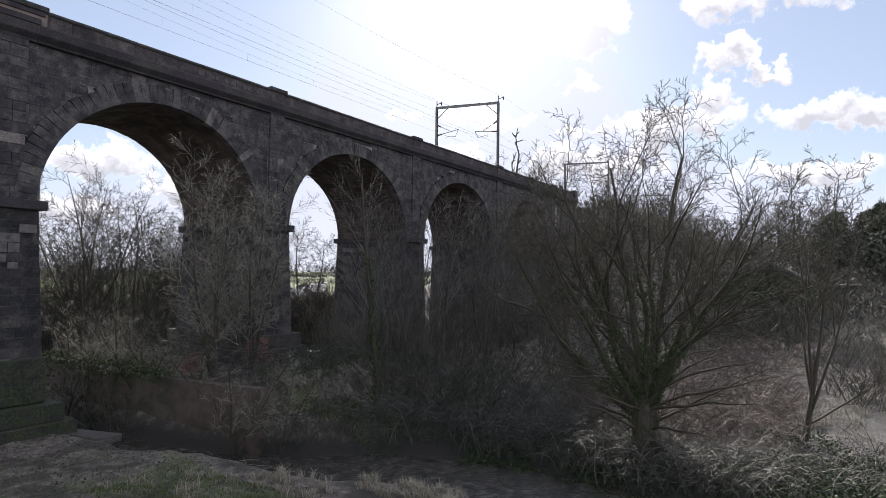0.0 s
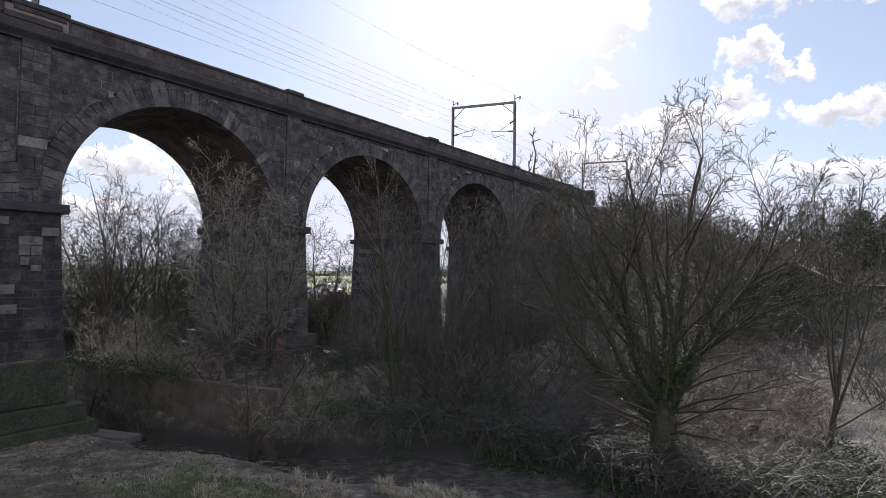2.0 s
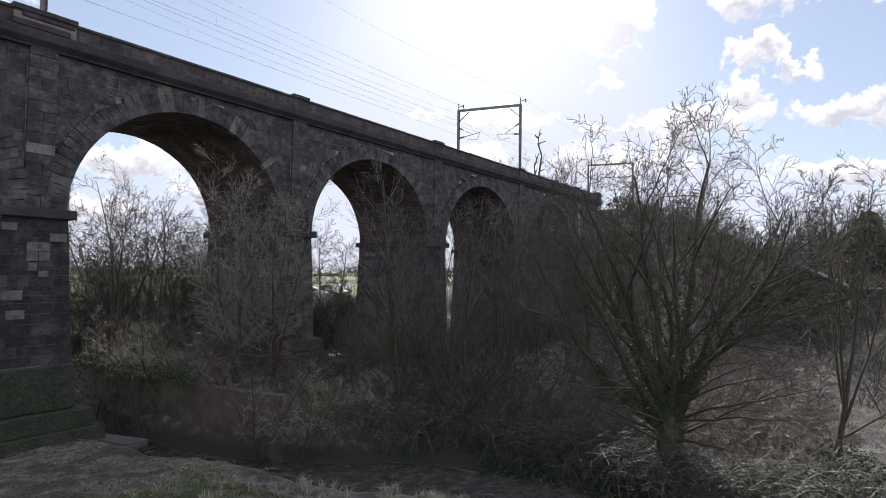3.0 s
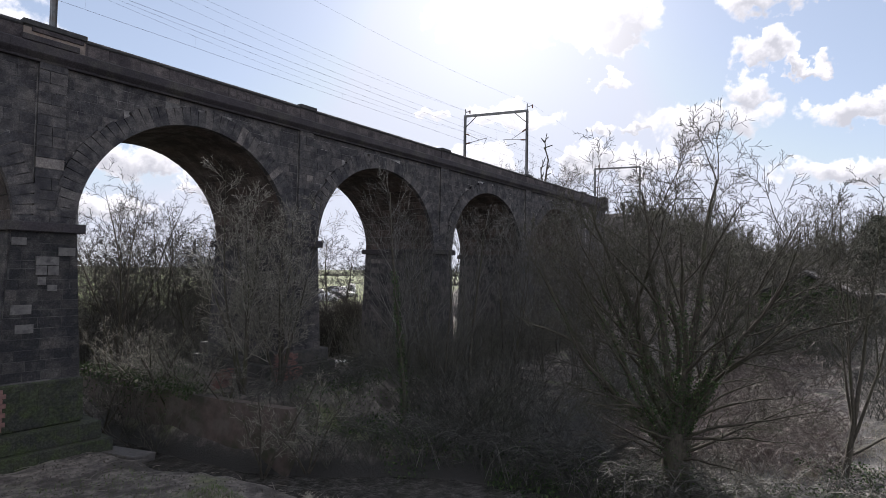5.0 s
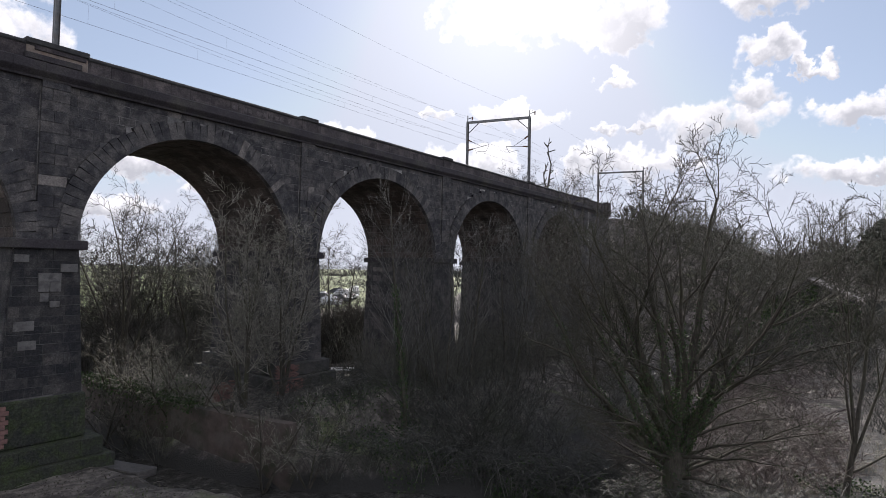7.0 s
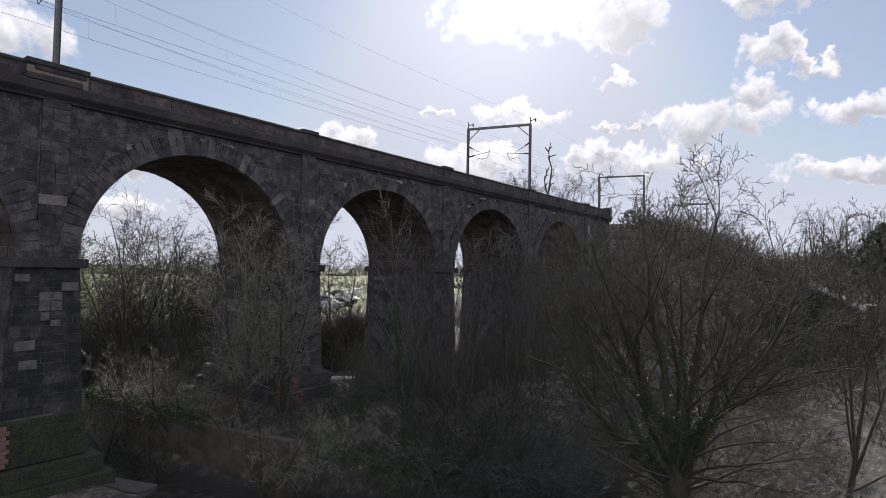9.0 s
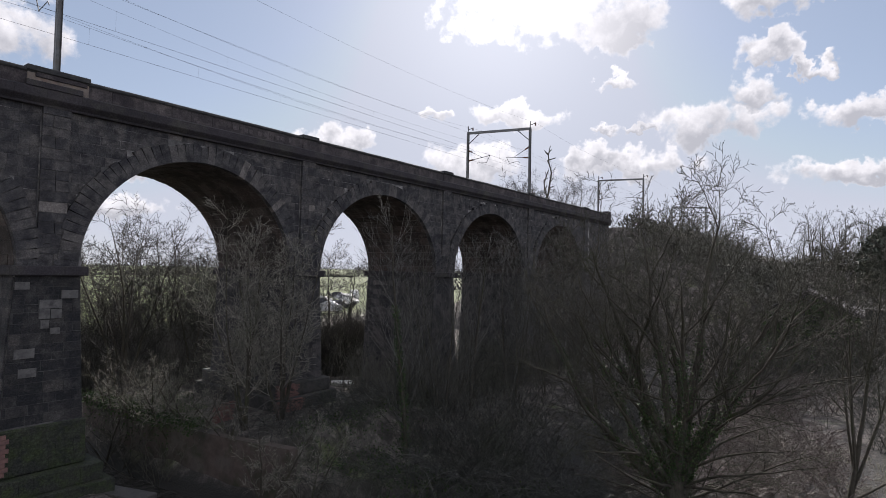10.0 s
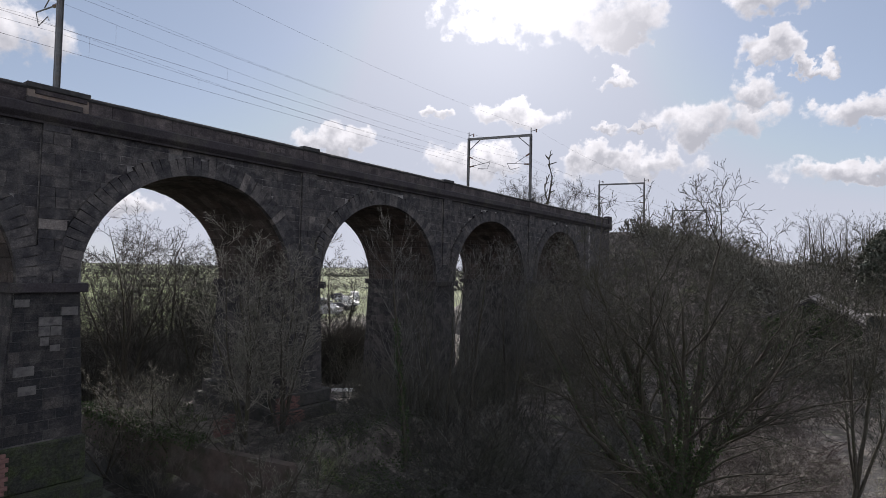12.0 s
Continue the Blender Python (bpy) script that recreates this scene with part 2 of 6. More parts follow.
m_cornice = material("cornice_stone", [(0.03, 0.027, 0.032), (0.065, 0.058, 0.064)], [(0.022, 0.021, 0.024), (0.075, 0.072, 0.06)], scale=3, stain_scale=0.6, vary="object", vary_stops=[(0.0, (0.032, 0.029, 0.033)), (1.0, (0.056, 0.05, 0.056))], blend=0.4, mottle=0.4)
m_parapet = material("parapet_stone", [(0.036, 0.031, 0.035), (0.09, 0.077, 0.08)], [(0.17, 0.148, 0.14), (0.024, 0.022, 0.026)], scale=3, stain_scale=1.1, vary="object", vary_stops=[(0.0, (0.036, 0.031, 0.035)), (1.0, (0.08, 0.07, 0.072))], mottle=0.4)
m_faded = material("faded_paint", [(0.075, 0.066, 0.068), (0.13, 0.115, 0.115)], [(0.05, 0.044, 0.047), (0.045, 0.04, 0.043)], scale=6, stain_scale=2.5, amount=0.9, mottle=0.6)
m_tan = material("pale_sandstone", [(0.15, 0.125, 0.11), (0.30, 0.25, 0.215)], [(0.09, 0.08, 0.075), (0.30, 0.20, 0.15)], scale=4, stain_scale=1.8)
m_coping = material("black_coping", [(0.03, 0.03, 0.033), (0.06, 0.06, 0.06)], [(0.10, 0.10, 0.095)], scale=4, stain_scale=1.0)
m_red = material("red_brick", [(0.15, 0.085, 0.078), (0.25, 0.145, 0.13)], [(0.08, 0.06, 0.055)], scale=6, stain_scale=2.0)
m_concrete = material("wet_concrete", [(0.055, 0.052, 0.05), (0.13, 0.12, 0.115)], [(0.04, 0.039, 0.037), (0.03, 0.03, 0.03)], scale=5, stain_scale=1.2, rough=(0.45, 0.75))
m_steel = material("galvanised_steel", [(0.13, 0.135, 0.14), (0.22, 0.225, 0.23)], [(0.14, 0.11, 0.09)], scale=8, stain_scale=2, rough=(0.45, 0.65), metal=0.6, bump=0)
m_wire = material("wire", [(0.05, 0.05, 0.055), (0.08, 0.08, 0.085)], rough=(0.8, 0.9), bump=0, spec=0.05)
m_ceramic = material("brown_insulator", [(0.10, 0.05, 0.035), (0.14, 0.07, 0.05)], rough=(0.2, 0.3), bump=0)
m_ballast = material("ballast", [(0.09, 0.085, 0.08), (0.2, 0.19, 0.18)], scale=20, bump=0.8)
m_bark = material("dark_bark", [(0.04, 0.036, 0.03), (0.11, 0.1, 0.083)], [(0.055, 0.066, 0.03), (0.085, 0.08, 0.072)], scale=9, stain_scale=1.6, rough=(0.75, 0.9), bump=0.7, bump_scale=22, stretch=(1, 1, 0.35), spec=0.12)
m_twig = material("brown_twig", [(0.06, 0.058, 0.05), (0.165, 0.16, 0.138)], [(0.088, 0.095, 0.062)], scale=3, stain_scale=0.6, rough=(0.7, 0.85), bump=0, spec=0.18)
m_crown_twig = material("dark_brown_twig", [(0.038, 0.036, 0.032), (0.112, 0.107, 0.092)], [(0.072, 0.08, 0.05)], scale=3, stain_scale=0.6, rough=(0.85, 0.95), bump=0, spec=0.08)
m_willow = material("pale_willow_twig", [(0.095, 0.09, 0.075), (0.25, 0.235, 0.2)], [(0.095, 0.098, 0.06)], scale=3, stain_scale=0.8, rough=(0.5, 0.7), bump=0, spec=0.4, vary="island", vary_stops=[(0.0, (0.075, 0.071, 0.058)), (0.55, (0.19, 0.178, 0.148)), (1.0, (0.54, 0.515, 0.45))])
m_haze_twig = material("grey_brown_twig", [(0.046, 0.045, 0.042), (0.12, 0.117, 0.108)], [(0.058, 0.063, 0.048)], scale=3, stain_scale=0.6, rough=(0.75, 0.9), bump=0, spec=0.15, vary="island", vary_stops=[(0.0, (0.048, 0.047, 0.044)), (0.6, (0.11, 0.108, 0.102)), (1.0, (0.27, 0.265, 0.25))])
m_backtwig = material("dark_branch", [(0.026, 0.024, 0.022), (0.06, 0.056, 0.051)], [(0.038, 0.04, 0.026)], scale=3, stain_scale=0.5, rough=(0.6, 0.8), bump=0, spec=0.15)
m_birch = material("grey_bark", [(0.10, 0.09, 0.08), (0.22, 0.2, 0.18)], [(0.05, 0.045, 0.04)], scale=6, stain_scale=2, bump=0.3)
m_bramble = material("bramble_stem", [(0.07, 0.052, 0.048), (0.15, 0.12, 0.112)], [(0.12, 0.115, 0.085)], scale=2, stain_scale=0.3, rough=(0.5, 0.75), bump=0, spec=0.4)
m_briar = material("grey_briar_stem", [(0.044, 0.045, 0.042), (0.116, 0.117, 0.107)], [(0.054, 0.064, 0.038)], scale=2, stain_scale=0.3, rough=(0.5, 0.75), bump=0, spec=0.3, vary="island", vary_stops=[(0.0, (0.022, 0.0225, 0.02)), (0.6, (0.05, 0.05, 0.045)), (1.0, (0.18, 0.176, 0.158))])
m_ivy = material("ivy_leaf", [(0.018, 0.035, 0.014), (0.05, 0.085, 0.03)], rough=(0.5, 0.7), bump=0, spec=0.25, vary="island", vary_stops=[(0.0, (0.02, 0.042, 0.016)), (0.6, (0.042, 0.075, 0.026)), (1.0, (0.10, 0.14, 0.05))])
m_straw = material("dead_grass", [(0.20, 0.18, 0.14), (0.36, 0.33, 0.26)], bump=0, rough=(0.6, 0.8), vary="island", vary_stops=[(0.0, (0.10, 0.095, 0.07)), (0.5, (0.22, 0.20, 0.155)), (1.0, (0.40, 0.37, 0.30))])
m_grass = material("green_grass", [(0.06, 0.095, 0.026), (0.13, 0.18, 0.05)], bump=0, rough=(0.5, 0.7), vary="island", vary_stops=[(0.0, (0.045, 0.075, 0.022)), (1.0, (0.11, 0.15, 0.05))])
m_evergreen = material("dark_evergreen", [(0.045, 0.055, 0.04), (0.085, 0.098, 0.07)], bump=0, rough=(0.6, 0.8), vary="island", vary_stops=[(0.0, (0.045, 0.054, 0.042)), (1.0, (0.12, 0.125, 0.095))])
m_wood_far = material("far_woodland", [(0.045, 0.044, 0.044), (0.085, 0.082, 0.08)], scale=0.2, stain_scale=0.03, bump=0, stain=[(0.07, 0.085, 0.06)])
m_slate = material("roof_slate", [(0.10, 0.096, 0.096), (0.19, 0.18, 0.178)], [(0.13, 0.125, 0.10)], scale=3, stain_scale=0.5, rough=(0.85, 0.95), spec=0.05)
m_render = material("dark_rendered_wall", [(0.05, 0.052, 0.055), (0.09, 0.09, 0.092)], [(0.04, 0.05, 0.03)], scale=2, stain_scale=0.5)
m_white = material("white_paint", [(0.62, 0.62, 0.60), (0.78, 0.78, 0.76)], [(0.45, 0.45, 0.43)], scale=3, stain_scale=0.8, bump=0.1)
m_glass = material("dark_glass", [(0.015, 0.017, 0.02), (0.03, 0.032, 0.035)], rough=(0.05, 0.12), bump=0, spec=0.6)
m_rubber = material("tyre_rubber", [(0.02, 0.02, 0.02), (0.035, 0.035, 0.035)], rough=(0.7, 0.9), bump=0)
m_silver = material("silver_car_paint", [(0.5, 0.51, 0.53), (0.6, 0.61, 0.63)], rough=(0.2, 0.3), metal=0.5, bump=0, spec=0.5)
m_dark_paint = material("dark_car_paint", [(0.04, 0.045, 0.06), (0.06, 0.065, 0.08)], rough=(0.18, 0.28), metal=0.2, bump=0, spec=0.5)

# ground: leaf litter, mud, turf and fields
m_ground = bpy.data.materials.new("ground")
m_ground.use_nodes = True
GN, GL = m_ground.node_tree.nodes, m_ground.node_tree.links
gb = GN["Principled BSDF"]
gpos = GN.new("ShaderNodeNewGeometry").outputs["Position"]


def gnoise(sc, det=6.0, ro=0.6):
    n = GN.new("ShaderNodeTexNoise")
    n.inputs["Scale"].default_value, n.inputs["Detail"].default_value, n.inputs["Roughness"].default_value = sc, det, ro
    GL.new(gpos, n.inputs["Vector"])
    return n.outputs["Fac"]


def grange(sock, lo, hi, to=1.0):
    n = GN.new("ShaderNodeMapRange")
    n.interpolation_type = "SMOOTHSTEP"
    n.inputs["From Min"].default_value, n.inputs["From Max"].default_value, n.inputs["To Max"].default_value = lo, hi, to
    GL.new(sock, n.inputs["Value"])
    return n.outputs[0]


def gmath(op, a, b):
    n = GN.new("ShaderNodeMath")
    n.operation = op
    for i, v in enumerate((a, b)):
        if isinstance(v, (int, float)):
            n.inputs[i].default_value = v
        else:
            GL.new(v, n.inputs[i])
    return n.outputs[0]


def gmix(fac, a, b):
    n = GN.new("ShaderNodeMix")
    n.data_type = "RGBA"
    for i, v in ((0, fac), (6, a), (7, b)):
        if isinstance(v, tuple):
            n.inputs[i].default_value = (*v, 1)
        elif isinstance(v, (int, float)):
            n.inputs[i].default_value = v
        else:
            GL.new(v, n.inputs[i])
    return n.outputs[2]


gsep = GN.new("ShaderNodeSeparateXYZ")
GL.new(gpos, gsep.inputs[0])
litter = ramp(GN, [(0.3, (0.055, 0.05, 0.045)), (0.5, (0.138, 0.122, 0.111)), (0.68, (0.28, 0.25, 0.225))])
GL.new(gnoise(3.0, 8.0, 0.7), litter.inputs[0])
turf = ramp(GN, [(0.3, (0.06, 0.09, 0.025)), (0.7, (0.15, 0.185, 0.055))])
GL.new(gnoise(1.2, 6.0, 0.7), turf.inputs[0])
g1 = gmix(grange(gnoise(0.35), 0.54, 0.68, 0.6), litter.outputs[0], turf.outputs[0])
g2 = gmix(grange(gnoise(0.9), 0.46, 0.6, 0.85), g1, (0.045, 0.041, 0.037))
# grazed fields beyond the viaduct
field_mask = grange(gsep.outputs[1], 62.0, 78.0)
field_col = ramp(GN, [(0.35, (0.075, 0.1, 0.032)), (0.65, (0.13, 0.16, 0.055))])
GL.new(gnoise(0.04, 6.0, 0.6), field_col.inputs[0])
g3 = gmix(field_mask, g2, field_col.outputs[0])
# bare wet silt by the water
silt = GN.new("ShaderNodeMapRange")
silt.interpolation_type = "SMOOTHSTEP"
silt.inputs["From Min"].default_value, silt.inputs["From Max"].default_value = 1.35, 0.75
GL.new(gmath("ADD", gsep.outputs[2], gmath("MULTIPLY", gmath("SUBTRACT", gnoise(1.5), 0.5), 0.9)), silt.inputs["Value"])
g4 = gmix(silt.outputs[0], g3, (0.03, 0.029, 0.027))
GL.new(g4, gb.inputs["Base Color"])
gr = GN.new("ShaderNodeMapRange")
gr.inputs["To Min"].default_value, gr.inputs["To Max"].default_value = 0.95, 0.7
GL.new(silt.outputs[0], gr.inputs["Value"])
GL.new(gr.outputs[0], gb.inputs["Roughness"])
gbump = GN.new("ShaderNodeBump")
gbump.inputs["Strength"].default_value, gbump.inputs["Distance"].default_value = 0.9, 0.12
GL.new(gnoise(9.0, 8.0, 0.7), gbump.inputs["Height"])
GL.new(gbump.outputs[0], gb.inputs["Normal"])

m_water = bpy.data.materials.new("river_water")
m_water.use_nodes = True
HN, HL = m_water.node_tree.nodes, m_water.node_tree.links
hb = HN["Principled BSDF"]
hb.inputs["Base Color"].default_value = (0.018, 0.018, 0.014, 1)
hb.inputs["Roughness"].default_value = 0.06
hb.inputs["IOR"].default_value = 1.33
hg = HN.new("ShaderNodeNewGeometry")
hm = HN.new("ShaderNodeMapping")
hm.inputs["Scale"].default_value = (1.0, 1.0, 1.0)
hm.inputs["Rotation"].default_value = (0, 0, radians(35))
hn = HN.new("ShaderNodeTexNoise")
hn.inputs["Scale"].default_value, hn.inputs["Detail"].default_value = 7.0, 6.0
hw = HN.new("ShaderNodeBump")
hw.inputs["Strength"].default_value, hw.inputs["Distance"].default_value = 0.5, 0.12
HL.new(hg.outputs["Position"], hm.inputs["Vector"])
HL.new(hm.outputs[0], hn.inputs["Vector"])
HL.new(hn.outputs["Fac"], hw.inputs["Height"])
HL.new(hw.outputs[0], hb.inputs["Normal"])
# silty shallows over gravel
bed = ramp(HN, [(0.35, (0.022, 0.021, 0.018)), (0.52, (0.055, 0.053, 0.05)), (0.7, (0.13, 0.127, 0.12))])
bed_n = HN.new("ShaderNodeTexNoise")
bed_n.inputs["Scale"].default_value, bed_n.inputs["Detail"].default_value, bed_n.inputs["Roughness"].default_value = 2.2, 8.0, 0.75
HL.new(hm.outputs[0], bed_n.inputs["Vector"])
HL.new(bed_n.outputs["Fac"], bed.inputs[0])
HL.new(bed.outputs[0], hb.inputs["Base Color"])


# ---- building helpers ----
def mesh_np(name, verts, faces, mat, smooth=False):
    """A mesh from numpy arrays: n x 3 places, and faces of one size."""
    verts, faces = np.asarray(verts, dtype=np.float32), np.asarray(faces, dtype=np.int32)
    me = bpy.data.meshes.new(name)
    me.vertices.add(len(verts))
    me.vertices.foreach_set("co", verts.ravel())
    count, size = faces.shape
    me.loops.add(count * size)
    me.loops.foreach_set("vertex_index", faces.ravel())
    me.polygons.add(count)
    me.polygons.foreach_set("loop_start", np.arange(count, dtype=np.int32) * size)
    me.polygons.foreach_set("use_smooth", np.full(count, smooth))
    me.update(calc_edges=True)
    me.materials.append(mat)
    return me


def from_bm(name, bm, mat, smooth=False):
    me = bpy.data.meshes.new(name)
    bmesh.ops.recalc_face_normals(bm, faces=bm.faces[:])
    bm.to_mesh(me)
    bm.free()
    me.materials.append(mat)
    if smooth:
        for p in me.polygons:
            p.use_smooth = True
    return me


def part(name, data, parent, label="", m=None):
    """Links a mesh as one part under a thing or a part."""
    ob = new(name, data)
    ob.parent = parent
    if m is not None:
        ob.matrix_local = m
    if label:
        ob["label"] = label
    return ob


def thing(name, label, category, group="", kind="", m=None, data=None):
    ob = new(name, data)
    if data is None:
        ob.empty_display_size = 0.2
    if m is not None:
        ob.matrix_world = m
    return tagged(ob, label, category, group, kind)


def add_box(bm, lo, hi, bevel=0.0):
    c = [(a + b) / 2 for a, b in zip(lo, hi)]
    s = [b - a for a, b in zip(lo, hi)]
    r = bmesh.ops.create_cube(bm, size=1.0, matrix=Matrix.Translation(c) @ Matrix.Diagonal((*s, 1)))
    if bevel:
        edges = {e for v in r["verts"] for e in v.link_edges}
        bmesh.ops.bevel(bm, geom=list(edges), offset=bevel, segments=1, affect="EDGES")


def box_mesh(name, lo, hi, mat, bevel=0.0):
    bm = bmesh.new()
    add_box(bm, lo, hi, bevel)
    return from_bm(name, bm, mat)


def skin(branches, sides):
    """Tapered tubes round many polylines at once."""
    groups = {}
    for pts, rad in branches:
        groups.setdefault(len(pts), []).append((pts, rad))
    V, F, base = [], [], 0
    for n, items in groups.items():
        P = np.array([[tuple(p) for p in pts] for pts, _ in items], dtype=np.float64)
        R = np.array([rad for _, rad in items], dtype=np.float64)
        T = np.gradient(P, axis=1)
        T /= np.linalg.norm(T, axis=2, keepdims=True) + 1e-9
        ref = np.where(np.abs(T[:, :1, 2:3]) > 0.8, np.array([1.0, 0.0, 0.0]), np.array([0.0, 0.0, 1.0]))
        A = np.cross(T, np.broadcast_to(ref, T.shape))
        A /= np.linalg.norm(A, axis=2, keepdims=True) + 1e-9
        B = np.cross(T, A)
        ang = np.arange(sides) * 2 * math.pi / sides
        ring = P[:, :, None, :] + R[:, :, None, None] * (A[:, :, None, :] * np.cos(ang)[None, None, :, None] + B[:, :, None, :] * np.sin(ang)[None, None, :, None])
        m = len(items)
        V.append(ring.reshape(-1, 3))
        idx = base + np.arange(m * n * sides).reshape(m, n, sides)
        a, b = idx[:, :-1, :], idx[:, 1:, :]
        F.append(np.stack([a, np.roll(a, -1, 2), np.roll(b, -1, 2), b], -1).reshape(-1, 4))
        base += m * n * sides
    return np.concatenate(V), np.concatenate(F)


def smooth01(lo, hi, x):
    t = np.clip((x - lo) / (hi - lo), 0, 1)
    return t * t * (3 - 2 * t)


# ---- ground ----
RIVER = [(7.5, 90), (8.0, 60), (8.5, 42), (8.9, 33), (9.2, 27), (10.1, 21.8), (13.0, 16.5), (14.6, 11.5), (14.6, 5), (13.0, -6), (10, -40), (0, -120)]
WATER = 0.35
WALL_LINE = [(12.3, 20.6), (11.6, 24.0), (11.0, 29.5), (11.0, 37.0)]


def river_distance(x, y):
    best = np.full(np.shape(x), 1e9)
    for (ax, ay), (bx, by) in zip(RIVER, RIVER[1:]):
        dx, dy = bx - ax, by - ay
        t = np.clip(((x - ax) * dx + (y - ay) * dy) / (dx * dx + dy * dy), 0, 1)
        best = np.minimum(best, np.hypot(x - ax - t * dx, y - ay - t * dy))
    return best


def widen(y):
    """The pool below the bridge is broader than the run under the arch."""
    return 1 + 0.75 * smooth01(20, 15, y)


def wave(x, y):
    return 0.5 * np.sin(x * 0.9 + 1.3 * np.sin(y * 0.7)) * np.sin(y * 0.8 + 0.6 * x) + 0.3 * np.sin(2.3 * x + y) * np.sin(1.9 * y - 0.7 * x)


def ground_height(x, y):
    x, y = np.asarray(x, dtype=float), np.asarray(y, dtype=float)
    land = 1.6 + 0.12 * wave(x, y)
    land = land + 0.06 * wave(x * 3, y * 3) - 0.75 * smooth01(14, 20, x) * smooth01(24, 14, y) + 0.9 * smooth01(26, 60, x)
    land = land + 0.6 * smooth01(36, 60, y)
    # wooded hill and the railway embankments
    land = land + 11 * smooth01(72, 125, x) * smooth01(26, 8, y) + 0.0004 * np.maximum(x - 125, 0)
    bank = np.maximum(smooth01(61, 66, x), smooth01(-23, -28, x))
    land = np.maximum(land, np.clip(16.5 - np.maximum(np.abs(y - 29.8) - 4.5, 0) * 0.62, -50, 16.5) * bank)
    d = river_distance(x, y)
    bed = -0.35 + 0.05 * wave(x * 2, y * 2)
    h = bed + (land - bed) * smooth01(0.9, 2.3, d / widen(y))
    wall_x = np.interp(y, [p[1] for p in WALL_LINE], [p[0] for p in WALL_LINE])
    shelf = 3.0 * smooth01(0.25, 0.6, x - wall_x) * smooth01(20.3, 22.0, y) * smooth01(40, 34, y) * smooth01(30, 21, x)
    return np.maximum(h, np.where(shelf > 0.3, shelf, -9.0))


def axis(lo, hi, step, reach):
    mid = np.arange(lo, hi + step / 2, step)
    grow_by = step * np.cumprod(np.full(60, 1.16))
    far = np.cumsum(grow_by)
    far = far[far < reach]
    return np.concatenate([lo - far[::-1], mid, hi + far])


gx, gy = axis(-12, 40, 0.4, 3500), axis(-8, 46, 0.4, 3500)
GX, GY = np.meshgrid(gx, gy, indexing="ij")
GV = np.stack([GX, GY, ground_height(GX, GY)], -1).reshape(-1, 3)
gi = np.arange(len(gx) * len(gy)).reshape(len(gx), len(gy))
GF = np.stack([gi[:-1, :-1], gi[1:, :-1], gi[1:, 1:], gi[:-1, 1:]], -1).reshape(-1, 4)
ground = thing("ground", "rough riverside ground with leaf litter, mud, turf and far green fields", "ground", kind="structure", data=mesh_np("ground", GV, GF, m_ground, True))

# water surface: a ribbon along the river
rp = np.array(RIVER, dtype=float)
ts = np.linspace(0, len(rp) - 1, 120)
rx, ry = np.interp(ts, np.arange(len(rp)), rp[:, 0]), np.interp(ts, np.arange(len(rp)), rp[:, 1])
tx, ty = np.gradient(rx), np.gradient(ry)
tl = np.hypot(tx, ty)
wv, wf = [], []
for i in range(120):
    for k in range(7):
        o = (k / 6 - 0.5) * 3.8 * float(widen(ry[i]))
        wv.append((rx[i] - ty[i] / tl[i] * o, ry[i] + tx[i] / tl[i] * o, WATER))
for i in range(119):
    for k in range(6):
        a = i * 7 + k
        wf.append((a, a + 1, a + 8, a + 7))
thing("water", "dark slow river water with bright ripples under the banks", "river", kind="structure", data=mesh_np("water", wv, wf, m_water, True))


# ---- viaduct ----
FRONT, BACK = 26.5, 33.1
SPRING, RISE = 10.3, 5.05
RING = 0.78
PIERS = [-33.0, -20.2, -7.4, 5.42, 17.78, 30.85, 44.0, 57.0]
HALF = {5.42: 1.08, 17.78: 1.12}
TOP = 16.45
END = 64.2


def half_width(px, z):
    """Half of a pier's width at height z: battered below the impost, with stepped plinths."""
    w = HALF.get(px, 1.2)
    z_in = np.minimum(z, 10.1)
    return w + (10.1 - z_in) * 0.048


def foot(px):
    return 2.9 if px == 17.78 else (0.2 if px == 5.42 else 0.6)


def unit_block(seed):
    """A stone of 1 x 1 x 1 whose front (-y) has worn, chamfered edges."""
    rng = random.Random(seed)
    c = 0.005
    back = [(-0.5, 0.5, -0.5), (0.5, 0.5, -0.5), (0.5, 0.5, 0.5), (-0.5, 0.5, 0.5)]
    mid = [(x, -0.38, z) for x, _, z in back]
    front = [(x * (1 - c * rng.uniform(1.0, 2.0)), -0.5 + rng.uniform(-0.04, 0.04), z * (1 - 2.2 * c * rng.uniform(0.8, 1.8))) for x, _, z in back]
    verts = back + mid + front
    faces = []
    for a in (0, 4):
        for i in range(4):
            j = (i + 1) % 4
            faces.append((a + i, a + j, a + 4 + j, a + 4 + i))
    faces.append((8, 9, 10, 11))
    return np.array(verts), np.array(faces)


UNITS = [unit_block(s) for s in range(5)]
UNIT_MESH = {}


def unit_mesh(i, mat):
    key = (i, mat.name)
    if key not in UNIT_MESH:
        UNIT_MESH[key] = mesh_np("stone_block", UNITS[i][0], UNITS[i][1], mat)
    return UNIT_MESH[key]


